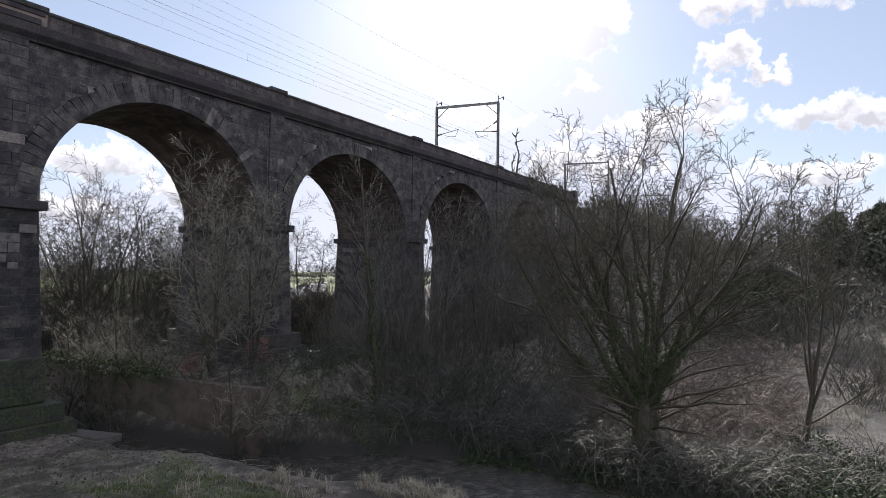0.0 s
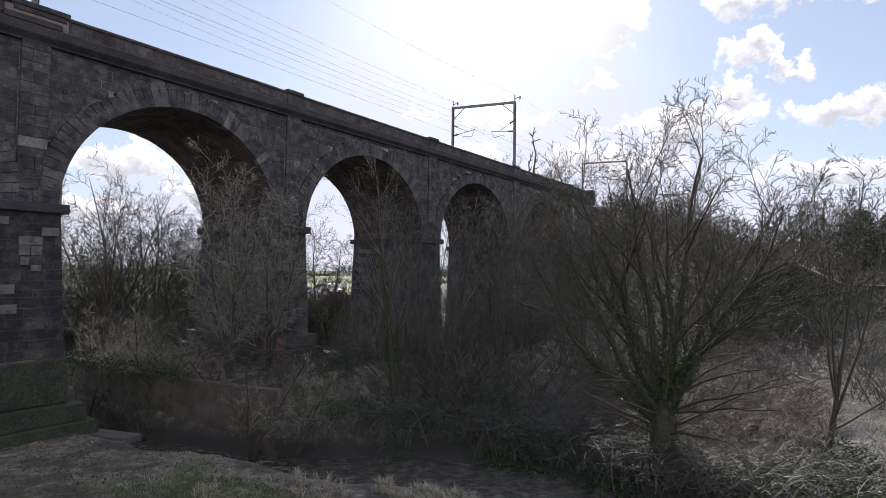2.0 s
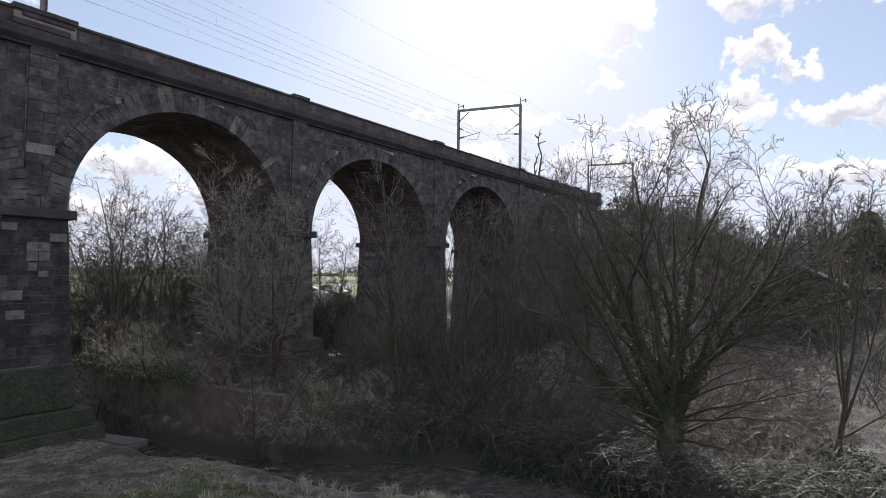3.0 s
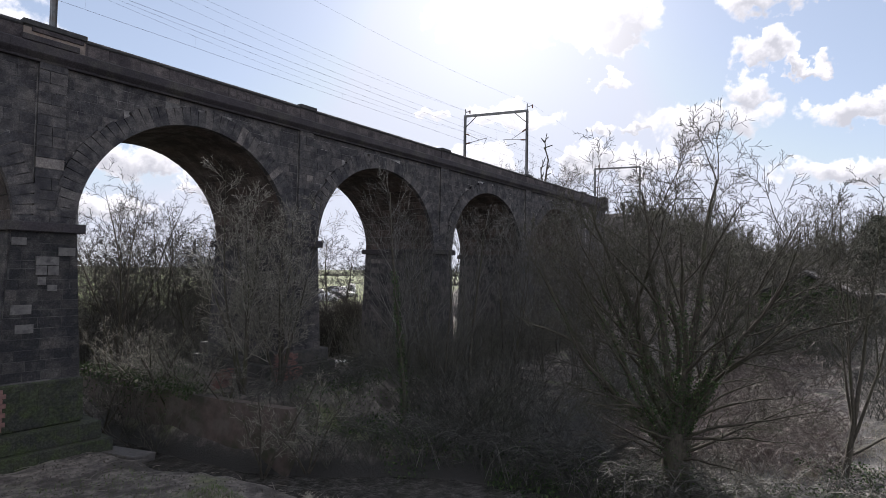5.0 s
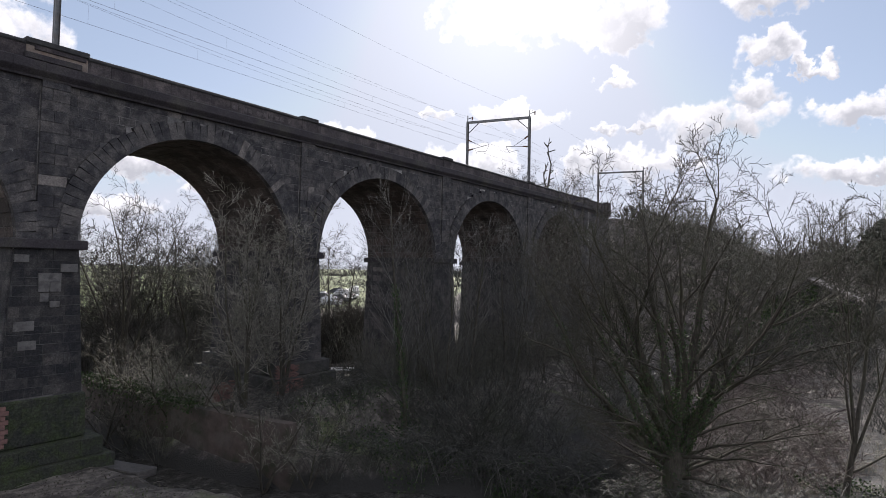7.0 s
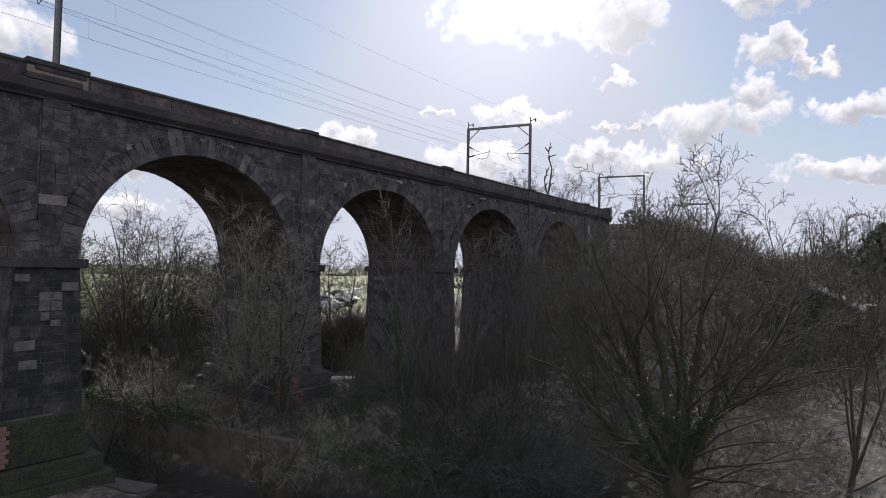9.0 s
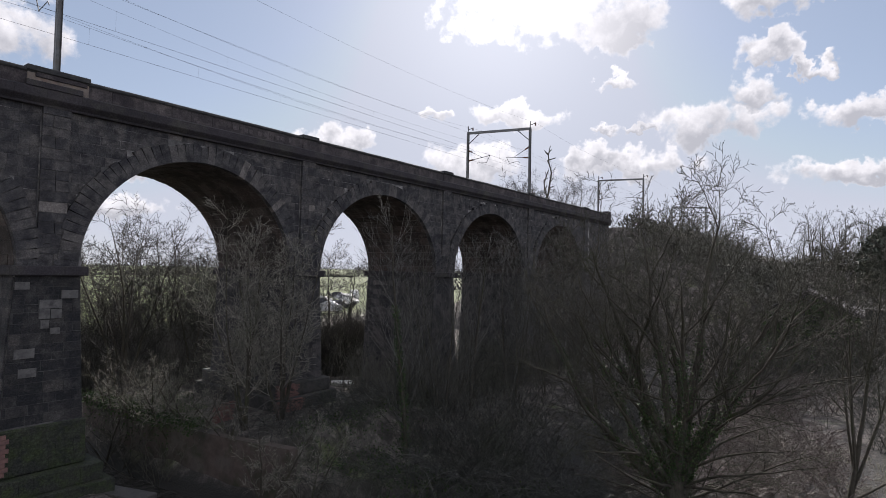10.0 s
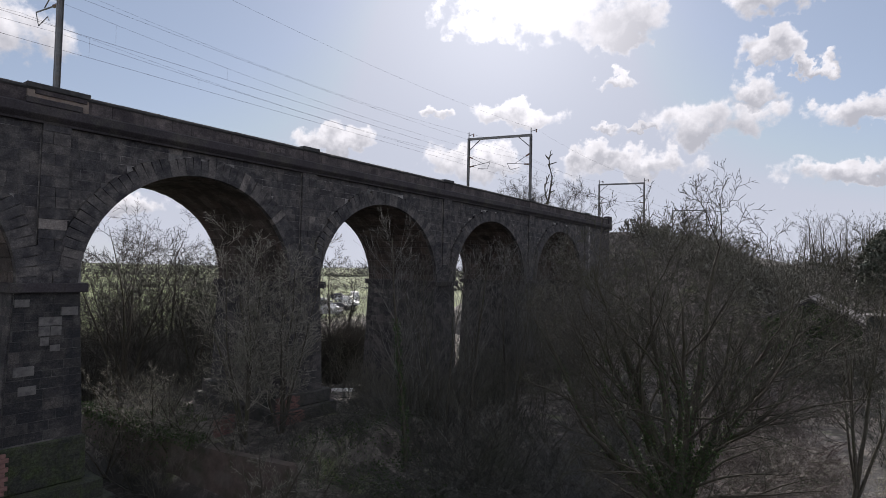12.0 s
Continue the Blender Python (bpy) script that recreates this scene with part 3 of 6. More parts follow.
class Blocks:
    """Stones of one surface: singly as objects, or joined into one mesh."""

    def __init__(self):
        self.items = []

    def add(self, m, size):
        self.items.append((m, size))

    def single(self, parent, mat, name="stone_block", seed=1):
        rng = random.Random(seed)
        for m, size in self.items:
            part(name, unit_mesh(rng.randrange(5), mat), parent, m=m @ Matrix.Diagonal((*size, 1)))

    def joined(self, parent, mat, name="stonework", seed=1):
        if not self.items:
            return
        rng = random.Random(seed)
        V, F, base = [], [], 0
        for m, size in self.items:
            v, f = UNITS[rng.randrange(5)]
            M = np.array(m @ Matrix.Diagonal((*size, 1)))
            V.append(v @ M[:3, :3].T + M[:3, 3])
            F.append(f + base)
            base += len(v)
        ob = part(name, mesh_np(name, np.concatenate(V), np.concatenate(F), mat), parent)
        ob["kind"] = "stuff"


def course_heights(lo, hi, seed, least=0.28, most=0.42):
    rng, z, rows = random.Random(seed), lo, []
    while z < hi - 0.12:
        h = min(rng.uniform(least, most), hi - z)
        if hi - z - h < 0.2:
            h = hi - z
        rows.append((z, h))
        z += h
    return rows


def lay(blocks, rows, span, y, rng, proud=0.012, gap=0.013):
    """Courses of stones on a wall that faces -y; span(z) gives the stretches of x at that height."""
    for z, h in rows:
        for x0, x1 in span(z + h / 2):
            x = x0 - rng.uniform(0, 0.4)
            while x < x1 - 0.03:
                w = rng.uniform(0.4, 0.92)
                a, b = max(x, x0), min(x + w, x1)
                if x1 - b < 0.22:
                    b = x1
                if b - a > 0.08:
                    out = proud + rng.uniform(-0.005, 0.008)
                    blocks.add(Matrix.Translation(((a + b) / 2, y(z + h / 2) - out + 0.06, z + h / 2)), (b - a - gap, 0.12, h - gap))
                x += w if b < x1 else 99


viaduct = thing("viaduct", "soot-blackened sandstone railway viaduct with tall round arches", "viaduct")

# piers: battered core, plinth steps, impost
for px in PIERS:
    w_top, z0 = float(half_width(px, 10.1)), foot(px)
    bm = bmesh.new()
    levels = [(z0, 0.0), (10.1, 0.0)]
    rings = []
    for z, _ in levels:
        w = float(half_width(px, z))
        f = FRONT + 0.03 - (10.1 - z) * 0.012
        b = BACK - 0.03 + (10.1 - z) * 0.012
        rings.append([bm.verts.new(p) for p in ((px - w, f, z), (px + w, f, z), (px + w, b, z), (px - w, b, z))])
    for i in range(4):
        bm.faces.new((rings[0][i], rings[0][(i + 1) % 4], rings[1][(i + 1) % 4], rings[1][i]))
    bm.faces.new(rings[1])
    pier = part("pier", from_bm("pier", bm, m_joint), viaduct)
    # plinth steps
    if px == 5.42:
        steps = [(1.2, 2.05, 0.82), (2.05, 2.72, 0.52), (2.72, 4.45, 0.03)]
    else:
        steps = [(z0 - 0.4, z0 + 0.8, 0.55), (z0 + 0.8, z0 + 1.5, 0.3)]
    bm = bmesh.new()
    for lo, hi, out in steps:
        w = float(half_width(px, lo)) + out
        add_box(bm, (px - w, FRONT - 0.12 - out, lo), (px + w, BACK + 0.12 + out, hi), 0.05)
    part("plinth", from_bm("plinth", bm, m_mossy if px == 5.42 else m_plinth), pier, "stepped plinth green with moss" if px == 5.42 else "")
    part("impost", box_mesh("impost", (px - w_top - 0.24, FRONT - 0.2, 10.05), (px + w_top + 0.24, BACK + 0.2, 10.42), m_cornice, 0.03), pier)
    blocks = Blocks()
    rng = random.Random(int(px * 10))
    low_z = 4.5 if px == 5.42 else z0 + 1.5
    lay(blocks, course_heights(low_z, 10.05, int(px)), lambda z: [(px - float(half_width(px, z)), px + float(half_width(px, z)))], lambda z: FRONT + 0.03 - (10.1 - z) * 0.012, rng)
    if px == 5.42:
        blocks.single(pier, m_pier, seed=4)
        low = Blocks()
        lay(low, course_heights(2.8, 4.4, 9), lambda z: [(px - float(half_width(px, z)) - 0.06, px + float(half_width(px, z)) + 0.06)], lambda z: FRONT - 0.16, rng, 0.012, 0.006)
        for k, (lo, hi, out) in enumerate(steps[:2]):
            w = float(half_width(px, lo)) + out
            lay(low, [(lo + 0.02, hi - lo - 0.03)], lambda z: [(px - w + 0.03, px + w - 0.03)], lambda z: FRONT - 0.12 - out, rng, 0.02, 0.006)
        low.single(pier, m_mossy, seed=5)
    else:
        blocks.joined(pier, m_blocks, seed=4)
    # the side that faces up the line
    sides = Blocks()
    for z, h in course_heights(low_z, 10.05, int(px) + 50):
        y = FRONT + 0.1
        while y < BACK - 0.2:
            w = rng.uniform(0.6, 1.0)
            b = min(y + w, BACK - 0.05)
            face = px - float(half_width(px, z + h / 2)) - 0.02
            sides.add(Matrix.Translation((face + 0.02, (y + b) / 2, z + h / 2)) @ Matrix.Rotation(-math.pi / 2, 4, "Z"), (b - y - 0.005, 0.12, h - 0.004))
            y += w
    sides.joined(pier, m_blocks, "side_stonework", seed=6)

# pale replacement stones and red brick edging on the nearest pier
near_pier = [o for o in viaduct.children if o.name.startswith("pier")][3]
for x0, z0, x1, z1 in ((5.13, 8.80, 5.89, 9.13), (5.13, 8.42, 5.50, 8.78), (5.52, 8.42, 5.89, 8.78), (5.86, 9.17, 6.44, 9.49), (4.34, 9.53, 4.80, 9.81), (4.39, 6.98, 5.05, 7.33), (4.56, 6.27, 5.14, 6.6), (5.53, 7.82, 5.86, 8.06), (5.2, 8.05, 5.48, 8.36)):
    part("pale_stone", unit_mesh(2, m_pale), near_pier, m=Matrix.Translation(((x0 + x1) / 2, FRONT - 0.012, (z0 + z1) / 2)) @ Matrix.Diagonal((x1 - x0, 0.1, z1 - z0, 1)))
for i in range(9):
    w = 0.22 + 0.1 * (i % 2)
    part("edge_brick", unit_mesh(i % 5, m_red), near_pier, m=Matrix.Translation((4.02 + w / 2 - 0.04, FRONT - 0.30, 2.95 + i * 0.165)) @ Matrix.Diagonal((w, 0.1, 0.15, 1)))

# arches: barrel, rings of voussoirs, spandrel walls
SPANS = [(a + float(half_width(a, 10.1)) - 0.16, b - float(half_width(b, 10.1))) for a, b in zip(PIERS, PIERS[1:])]


def outer(span, z, grown):
    """Half width of the arch curve, grown outward, at height z."""
    a, b = (span[1] - span[0]) / 2 + grown, RISE + grown
    k = 1 - ((z - SPRING) / b) ** 2
    return a * math.sqrt(k) if k > 0 else 0.0


spandrel_rows = course_heights(10.42, TOP, 77, 0.34, 0.48)
for si, span in enumerate(SPANS):
    cx, a = (span[0] + span[1]) / 2, (span[1] - span[0]) / 2
    near = si == 3
    # barrel lining in courses along its length
    V, F = [], []
    n_ring, rng = 30, random.Random(si)
    for i in range(n_ring):
        t0, t1 = math.pi * i / n_ring, math.pi * (i + 1) / n_ring
        y = FRONT + 0.12 - rng.uniform(0, 0.6)
        while y < BACK - 0.1:
            y2 = min(y + rng.uniform(0.7, 1.2), BACK - 0.08)
            ya = max(y, FRONT + 0.12)
            out = 0.02 + rng.uniform(0, 0.02)
            base = len(V)
            gap = 0.0025
            for t, yy in ((t0 + gap, ya + 0.008), (t1 - gap, ya + 0.008), (t1 - gap, y2 - 0.008), (t0 + gap, y2 - 0.008)):
                V.append((cx + (a - out) * math.cos(t), yy, SPRING + (RISE - out) * math.sin(t)))
            for t, yy in ((t0, ya), (t1, ya), (t1, y2), (t0, y2)):
                V.append((cx + (a + 0.03) * math.cos(t), yy, SPRING + (RISE + 0.03) * math.sin(t)))
            F.append((base, base + 1, base + 2, base + 3))
            for q in range(4):
                F.append((base + q, base + 4 + q, base + 4 + (q + 1) % 4, base + (q + 1) % 4))
            y = y2
    VB = [(cx + (a + 0.025) * math.cos(math.pi * i / 32), yy, SPRING + (RISE + 0.025) * math.sin(math.pi * i / 32)) for i in range(33) for yy in (FRONT + 0.1, BACK - 0.06)]
    barrel = part("arch_barrel", mesh_np("arch_barrel", VB, [(2 * i, 2 * i + 1, 2 * i + 3, 2 * i + 2) for i in range(32)], m_core, True), viaduct, "sooty barrel of the arch")
    lining = part("barrel_lining", mesh_np("barrel_lining", V, F, m_soffit), barrel, "sooty brown lining courses")
    lining["kind"] = "stuff"
    # solid masonry over the barrel: front and back faces and the extrados
    V, F = [], []
    m_seg = 48
    for i in range(m_seg + 1):
        t = math.pi * i / m_seg
        x, z = cx + (a + 0.02) * math.cos(t), SPRING + (RISE + 0.02) * math.sin(t)
        V += [(x, FRONT + 0.03, z), (x, FRONT + 0.03, TOP), (x, BACK - 0.03, TOP), (x, BACK - 0.03, z)]
    for i in range(m_seg):
        for q in range(4):
            F.append((i * 4 + q, i * 4 + 4 + q, i * 4 + 4 + (q + 1) % 4, i * 4 + (q + 1) % 4))
    wall = part("spandrel_wall", mesh_np("spandrel_wall", V, F, m_core), viaduct)
    # voussoirs
    n_v = 47
    vous = Blocks()
    for i in range(n_v):
        t = math.pi * (i + 0.5) / n_v
        ex, ez = a * math.cos(t), RISE * math.sin(t)
        nx, nz = math.cos(t) / a, math.sin(t) / RISE
        ln = math.hypot(nx, nz)
        nx, nz = nx / ln, nz / ln
        depth = RING + rng.uniform(-0.05, 0.14)
        width = math.pi * math.hypot(a * math.sin(t), RISE * math.cos(t)) / n_v * (1 + 0.5 * depth / a)
        ang = math.atan2(nz, nx) - math.pi / 2
        m = Matrix.Translation((cx + ex + nx * (depth / 2 - 0.02), FRONT - 0.01 + rng.uniform(-0.008, 0.006), SPRING + ez + nz * (depth / 2 - 0.02))) @ Matrix.Rotation(-ang, 4, "Y")
        vous.add(m, (width - 0.018, 0.3, depth))
    if 3 <= si <= 5:
        vous.single(barrel, m_block, "voussoir", seed=si + 20)
    else:
        vous.joined(barrel, m_blocks, "voussoir_ring", seed=si + 20)
    # coursed face between the pilasters
    pa, pb = PIERS[si] + 0.5, PIERS[si + 1] - 0.5

    def clear_of_arch(z, span=span, cx=cx, pa=pa, pb=pb):
        o = outer(span, z, RING + 0.03)
        return [(pa, cx - o), (cx + o, pb)] if o > 0.05 else [(pa, pb)]

    face = Blocks()
    lay(face, spandrel_rows, clear_of_arch, lambda z: FRONT + 0.03, rng)
    if near:
        face.single(wall, m_block, seed=31)
    else:
        face.joined(wall, m_blocks, seed=32)

for px in PIERS:
    # pilaster strip over each pier, with the wall behind it
    w = float(half_width(px, 10.1))
    strip = part("pilaster", box_mesh("pilaster", (px - 0.47, FRONT - 0.09, 10.42), (px + 0.47, FRONT + 0.2, TOP), m_core), viaduct)
    stones = Blocks()
    rng = random.Random(int(px) + 200)
    for z, h in spandrel_rows:
        split = rng.uniform(0.35, 0.65) if rng.random() < 0.6 else 0
        for a, b in ([(0, split), (split, 1)] if split else [(0, 1)]):
            x0, x1 = px - 0.48 + 0.96 * a, px - 0.48 + 0.96 * b
            stones.add(Matrix.Translation(((x0 + x1) / 2, FRONT - 0.075 + rng.uniform(-0.01, 0.01), z + h / 2)), (x1 - x0 - 0.014, 0.12, h - 0.014))
    if px in (5.42, 17.78):
        stones.single(strip, m_block, seed=41)
    else:
        stones.joined(strip, m_blocks, seed=42)
    part("pier_head", box_mesh("pier_head", (px - w - 0.02, FRONT + 0.034, 10.0), (px + w + 0.02, BACK - 0.034, TOP), m_core), viaduct)

# dentil-free cornice, parapet and coping, stone by stone
PROFILE_CORNICE = [(26.46, 16.42), (26.36, 16.44), (26.34, 16.52), (26.20, 16.66), (26.16, 16.72), (26.16, 17.02), (26.24, 17.08), (26.9, 17.08), (26.9, 16.42)]


def extrude_x(name, profile, x0, x1, mat):
    n = len(profile)
    V = [(x, y, z) for x in (x0, x1) for y, z in profile]
    bm = bmesh.new()
    vs = [bm.verts.new(v) for v in V]
    for i in range(n):
        j = (i + 1) % n
        bm.faces.new((vs[i], vs[j], vs[n + j], vs[n + i]))
    bm.faces.new(vs[:n])
    bm.faces.new(vs[n:])
    return from_bm(name, bm, mat)


rng = random.Random(8)
cornice = part("cornice", extrude_x("cornice", [(26.44, 16.43), (26.22, 16.70), (26.2, 17.06), (BACK + 0.3, 17.06), (BACK + 0.06, 16.43)], -37, END, m_cornice), viaduct)
parapet = part("parapet", extrude_x("parapet", [(26.44, 17.05), (26.44, 17.62), (26.78, 17.62), (26.78, 17.05)], -37, END, m_core), viaduct)
part("parapet", extrude_x("parapet_back", [(BACK - 0.3, 17.055), (BACK - 0.3, 17.7), (BACK + 0.06, 17.7), (BACK + 0.06, 17.055)], -37, END, m_parapet), viaduct)
part("track_bed", box_mesh("track_bed", (-37, 26.8, 16.5), (END, BACK - 0.32, 17.2), m_ballast), viaduct)
m_cor = extrude_x("cornice_stone", [(y - 0.012, z + (0.006 if z > 17 else -0.006)) for y, z in PROFILE_CORNICE[:-2]] + [(26.5, 17.05), (26.5, 16.44)], -0.5, 0.5, m_cornice)
m_par = mesh_np("parapet_stone", UNITS[0][0], UNITS[0][1], m_parapet)
m_cop = extrude_x("coping_stone", [(26.33, 17.61), (26.30, 17.66), (26.31, 17.73), (26.36, 17.77), (26.86, 17.79), (26.9, 17.66), (26.88, 17.61)], -0.5, 0.5, m_coping)
x = -10.0
while x < END - 0.3:
    w = min(rng.uniform(1.0, 1.5), END - x)
    part("cornice_stone", m_cor, cornice, m=Matrix.Translation((x + w / 2, rng.uniform(-0.002, 0.002), 0)) @ Matrix.Diagonal((w - 0.004, 1, 1, 1)))
    x += w
x = -10.0
while x < END - 0.3:
    w = min(rng.uniform(0.8, 1.3), END - x)
    part("parapet_stone", m_par, parapet, m=Matrix.Translation((x + w / 2, 26.42 + rng.uniform(-0.004, 0.004), 17.345)) @ Matrix.Diagonal((w - 0.006, 0.12, 0.54, 1)))
    x += w
x = -10.0
while x < END - 0.3:
    w = min(rng.uniform(1.3, 1.9), END - x)
    part("coping_stone", m_cop, parapet, m=Matrix.Translation((x + w / 2, 0, rng.uniform(-0.008, 0.008))) @ Matrix.Diagonal((w - 0.012, 1, 1, 1)))
    x += w
# raised blocks of parapet over the pilasters
for px in PIERS:
    lo, hi = (4.32, 6.5) if px == 5.42 else (px - 0.58, px + 0.58)
    raised = part("parapet_block", box_mesh("parapet_block", (lo + 0.04, 26.33, 17.062), (hi - 0.04, 26.84, 17.66), m_tan if px == 5.42 else m_parapet, 0.02), viaduct)
    part("block_cap", box_mesh("block_cap", (lo, 26.24, 17.66), (hi, 26.96, 17.875), m_coping, 0.03), raised, "black weathered capstone")
    if px == 5.42:
        part("ledge", box_mesh("ledge", (lo + 0.3, 26.27, 17.47), (hi - 0.12, 26.35, 17.64), m_parapet, 0.015), raised)
        part("base_stone", box_mesh("base_stone", (lo - 0.02, 26.15, 17.07), (hi - 0.3, 26.36, 17.30), m_cornice, 0.02), raised)
# worn lettering on the parapet, too faint to read
letters = random.Random(23)
x = 12.9
while x < 16.7:
    w = letters.uniform(0.16, 0.34)
    part("lettering_bar", box_mesh("lettering_bar", (x, 26.345, 17.24), (x + w, 26.366, 17.24 + letters.uniform(0.2, 0.26)), m_faded), parapet, "faded pale lettering")
    x += w + letters.choice((0.06, 0.08, 0.3))
# parapet end
part("end_block", box_mesh("end_block", (END - 0.9, 26.25, 16.4), (END + 0.1, 26.95, 18.05), m_parapet, 0.03), viaduct)
# abutment in the bank
part("abutment", box_mesh("abutment", (58.0, FRONT + 0.05, 0.8), (END, BACK - 0.05, TOP), m_core, 0), viaduct)
aw = Blocks()
lay(aw, course_heights(1.0, TOP, 5), lambda z: [(57.6, END)], lambda z: FRONT + 0.05, rng)
aw.joined(viaduct, m_blocks, "abutment_stonework", seed=50)
# red brick patches where the pier base was mended
patch = Blocks()
for z_lo, n_rows, front, x_lo, n_cols in ((2.98, 9, 25.80, 15.55, 8), (3.72, 9, 26.05, 15.85, 6), (2.62, 5, 25.80, 18.1, 2)):
    for r in range(n_rows):
        for c in range(n_cols):
            if rng.random() < 0.86:
                patch.add(Matrix.Translation((x_lo + c * 0.235 + (r % 2) * 0.11, front, z_lo + r * 0.078)), (0.222, 0.1, 0.068))
patch.joined(viaduct, m_red, "brick_patch", seed=51)

# retaining wall along the river
river_wall = thing("retaining_wall", "plain brown rendered retaining wall along the river bank", "wall", kind="structure")
bm = bmesh.new()
for (ax, ay), (bx, by) in zip(WALL_LINE, WALL_LINE[1:]):
    dx, dy = bx - ax, by - ay
    ln = math.hypot(dx, dy)
    ox, oy = -dy / ln * -0.35, dx / ln * -0.35
    lo, hi = -0.5, 3.05
    vs = [bm.verts.new(p) for p in ((ax, ay, lo), (bx, by, lo), (bx, by, hi), (ax, ay, hi), (ax + 0.45, ay, lo), (bx + 0.45, by, lo), (bx + 0.45, by, hi), (ax + 0.45, ay, hi))]
    for f in ((0, 1, 2, 3), (5, 4, 7, 6), (3, 2, 6, 7), (0, 3, 7, 4), (1, 5, 6, 2)):
        bm.faces.new([vs[i] for i in f])
part("wall_core", from_bm("wall_core", bm, m_bankwall), river_wall)
thing("concrete_slab", "wet grey concrete slab at the foot of the stone pier", "slab", data=box_mesh("concrete_slab", (-0.5, -1.3, -0.3), (0.5, 0.9, 0.02), m_concrete, 0.04), m=pose(7.85, 25.2, 1.53, 0, 4, 18))

# white block added to give the bright spot beyond the pier
thing("broken_slab", "white block added for a bright spot beyond the pier", "slab", data=box_mesh("broken_slab", (-1.3, -0.5, -0.4), (1.3, 0.5, 0.12), m_white, 0.05), m=pose(28.4, 34.9, float(ground_height(28.4, 34.9)), 0, 0, -45))


# ---- overhead line ----
DECK = 17.2


def bar(points, r, sides=6, r_end=None):
    n = len(points)
    return ([Vector(p) for p in points], [r + ((r_end if r_end is not None else r) - r) * i / (n - 1) for i in range(n)])


def bars_mesh(name, items, mat, sides=6):
    v, f = skin(items, sides)
    return mesh_np(name, v, f, mat)


def gantry(near_y, far_y, skew, height):
    """A portal of two masts and a beam over both tracks, with its registration arms."""
    g = thing("catenary_portal", "grey steel portal gantry carrying the railway's overhead wires", "gantry", "overhead line gantries")
    h = height
    for y, dx in ((near_y, 0.0), (far_y, skew)):
        bm = bmesh.new()
        add_box(bm, (dx - 0.10, y - 0.012, 0), (dx + 0.10, y + 0.012, h))
        add_box(bm, (dx - 0.10, y - 0.10, 0), (dx - 0.085, y + 0.10, h))
        add_box(bm, (dx + 0.085, y - 0.10, 0), (dx + 0.10, y + 0.10, h))
        add_box(bm, (dx - 0.2, y - 0.2, 0), (dx + 0.2, y + 0.2, 0.05))
        mast = part("mast", from_bm("mast", bm, m_steel), g)
        # bracket with an insulator for the feeder on top of the mast
        part("bracket", bars_mesh("bracket", [bar([(dx, y, h - 0.1), (dx, y, h + 0.7)], 0.05), bar([(dx, y, h + 0.35), (dx, y - 0.55, h + 0.45)], 0.035)], m_steel), mast)
        part("insulator", bars_mesh("insulator", [bar([(dx, y - 0.55, h + 0.2), (dx, y - 0.55, h + 0.5)], 0.07)], m_ceramic), mast)
        s = 1 if y == near_y else -1
        ex = skew * 0.16 * s
        part("brace", bars_mesh("brace", [bar([(dx, y, h - 1.15), (dx + ex, y + s * 1.15, h - 0.12)], 0.045)], m_steel), g)
    bm = bmesh.new()
    ln = math.hypot(far_y - near_y, skew)
    add_box(bm, (-0.08, -0.1, -0.11), (0.08, ln + 0.1, 0.11))
    part("beam", from_bm("beam", bm, m_steel), g, m=Matrix.Translation((0, near_y, h)) @ Matrix.Rotation(-math.atan2(skew, far_y - near_y), 4, "Z"))
    width = far_y - near_y
    for mast_y, track, s in ((near_y, near_y + 0.27 * width, 1), (far_y, far_y - 0.27 * width, -1)):
        dx = 0.0 if s > 0 else skew
        arm = part("cantilever", bars_mesh("cantilever", [
            bar([(dx, mast_y, h - 2.75), (dx, track + s * 0.9, h - 2.45)], 0.03),
            bar([(dx, mast_y, h - 1.7), (dx, track, h - 2.5)], 0.025),
            bar([(dx, track + s * 0.9, h - 2.45), (dx, track + s * 0.55, h - 3.1)], 0.022),
            bar([(dx, track + s * 0.55, h - 3.1), (dx, track - s * 0.4, h - 2.95), (dx, track - s * 0.55, h - 3.15)], 0.02)], m_steel), g)
        part("insulator", bars_mesh("insulator", [bar([(dx, mast_y + s * 0.15, h - 2.74), (dx, mast_y + s * 0.65, h - 2.68)], 0.075)], m_ceramic), arm)
        part("insulator", bars_mesh("insulator", [bar([(dx, mast_y + s * 0.1, h - 1.74), (dx, mast_y + s * 0.5, h - 1.93)], 0.075)], m_ceramic), arm)
    return g


first = gantry(26.92, 32.95, -1.5, 6.9)
first.matrix_world = Matrix.Translation((44.6, 0, DECK))
for gx_, z_ in ((5.5, DECK), (-34.0, DECK), (78.7, DECK + 0.05), (118.0, DECK - 0.0)):
    copy_thing(first, Matrix.Translation((gx_, 0, z_)))


def sagging(a, b, sag, n=14):
    a, b = Vector(a), Vector(b)
    return [a.lerp(b, i / n) - Vector((0, 0, sag * 4 * (i / n) * (1 - i / n))) for i in range(n + 1)]


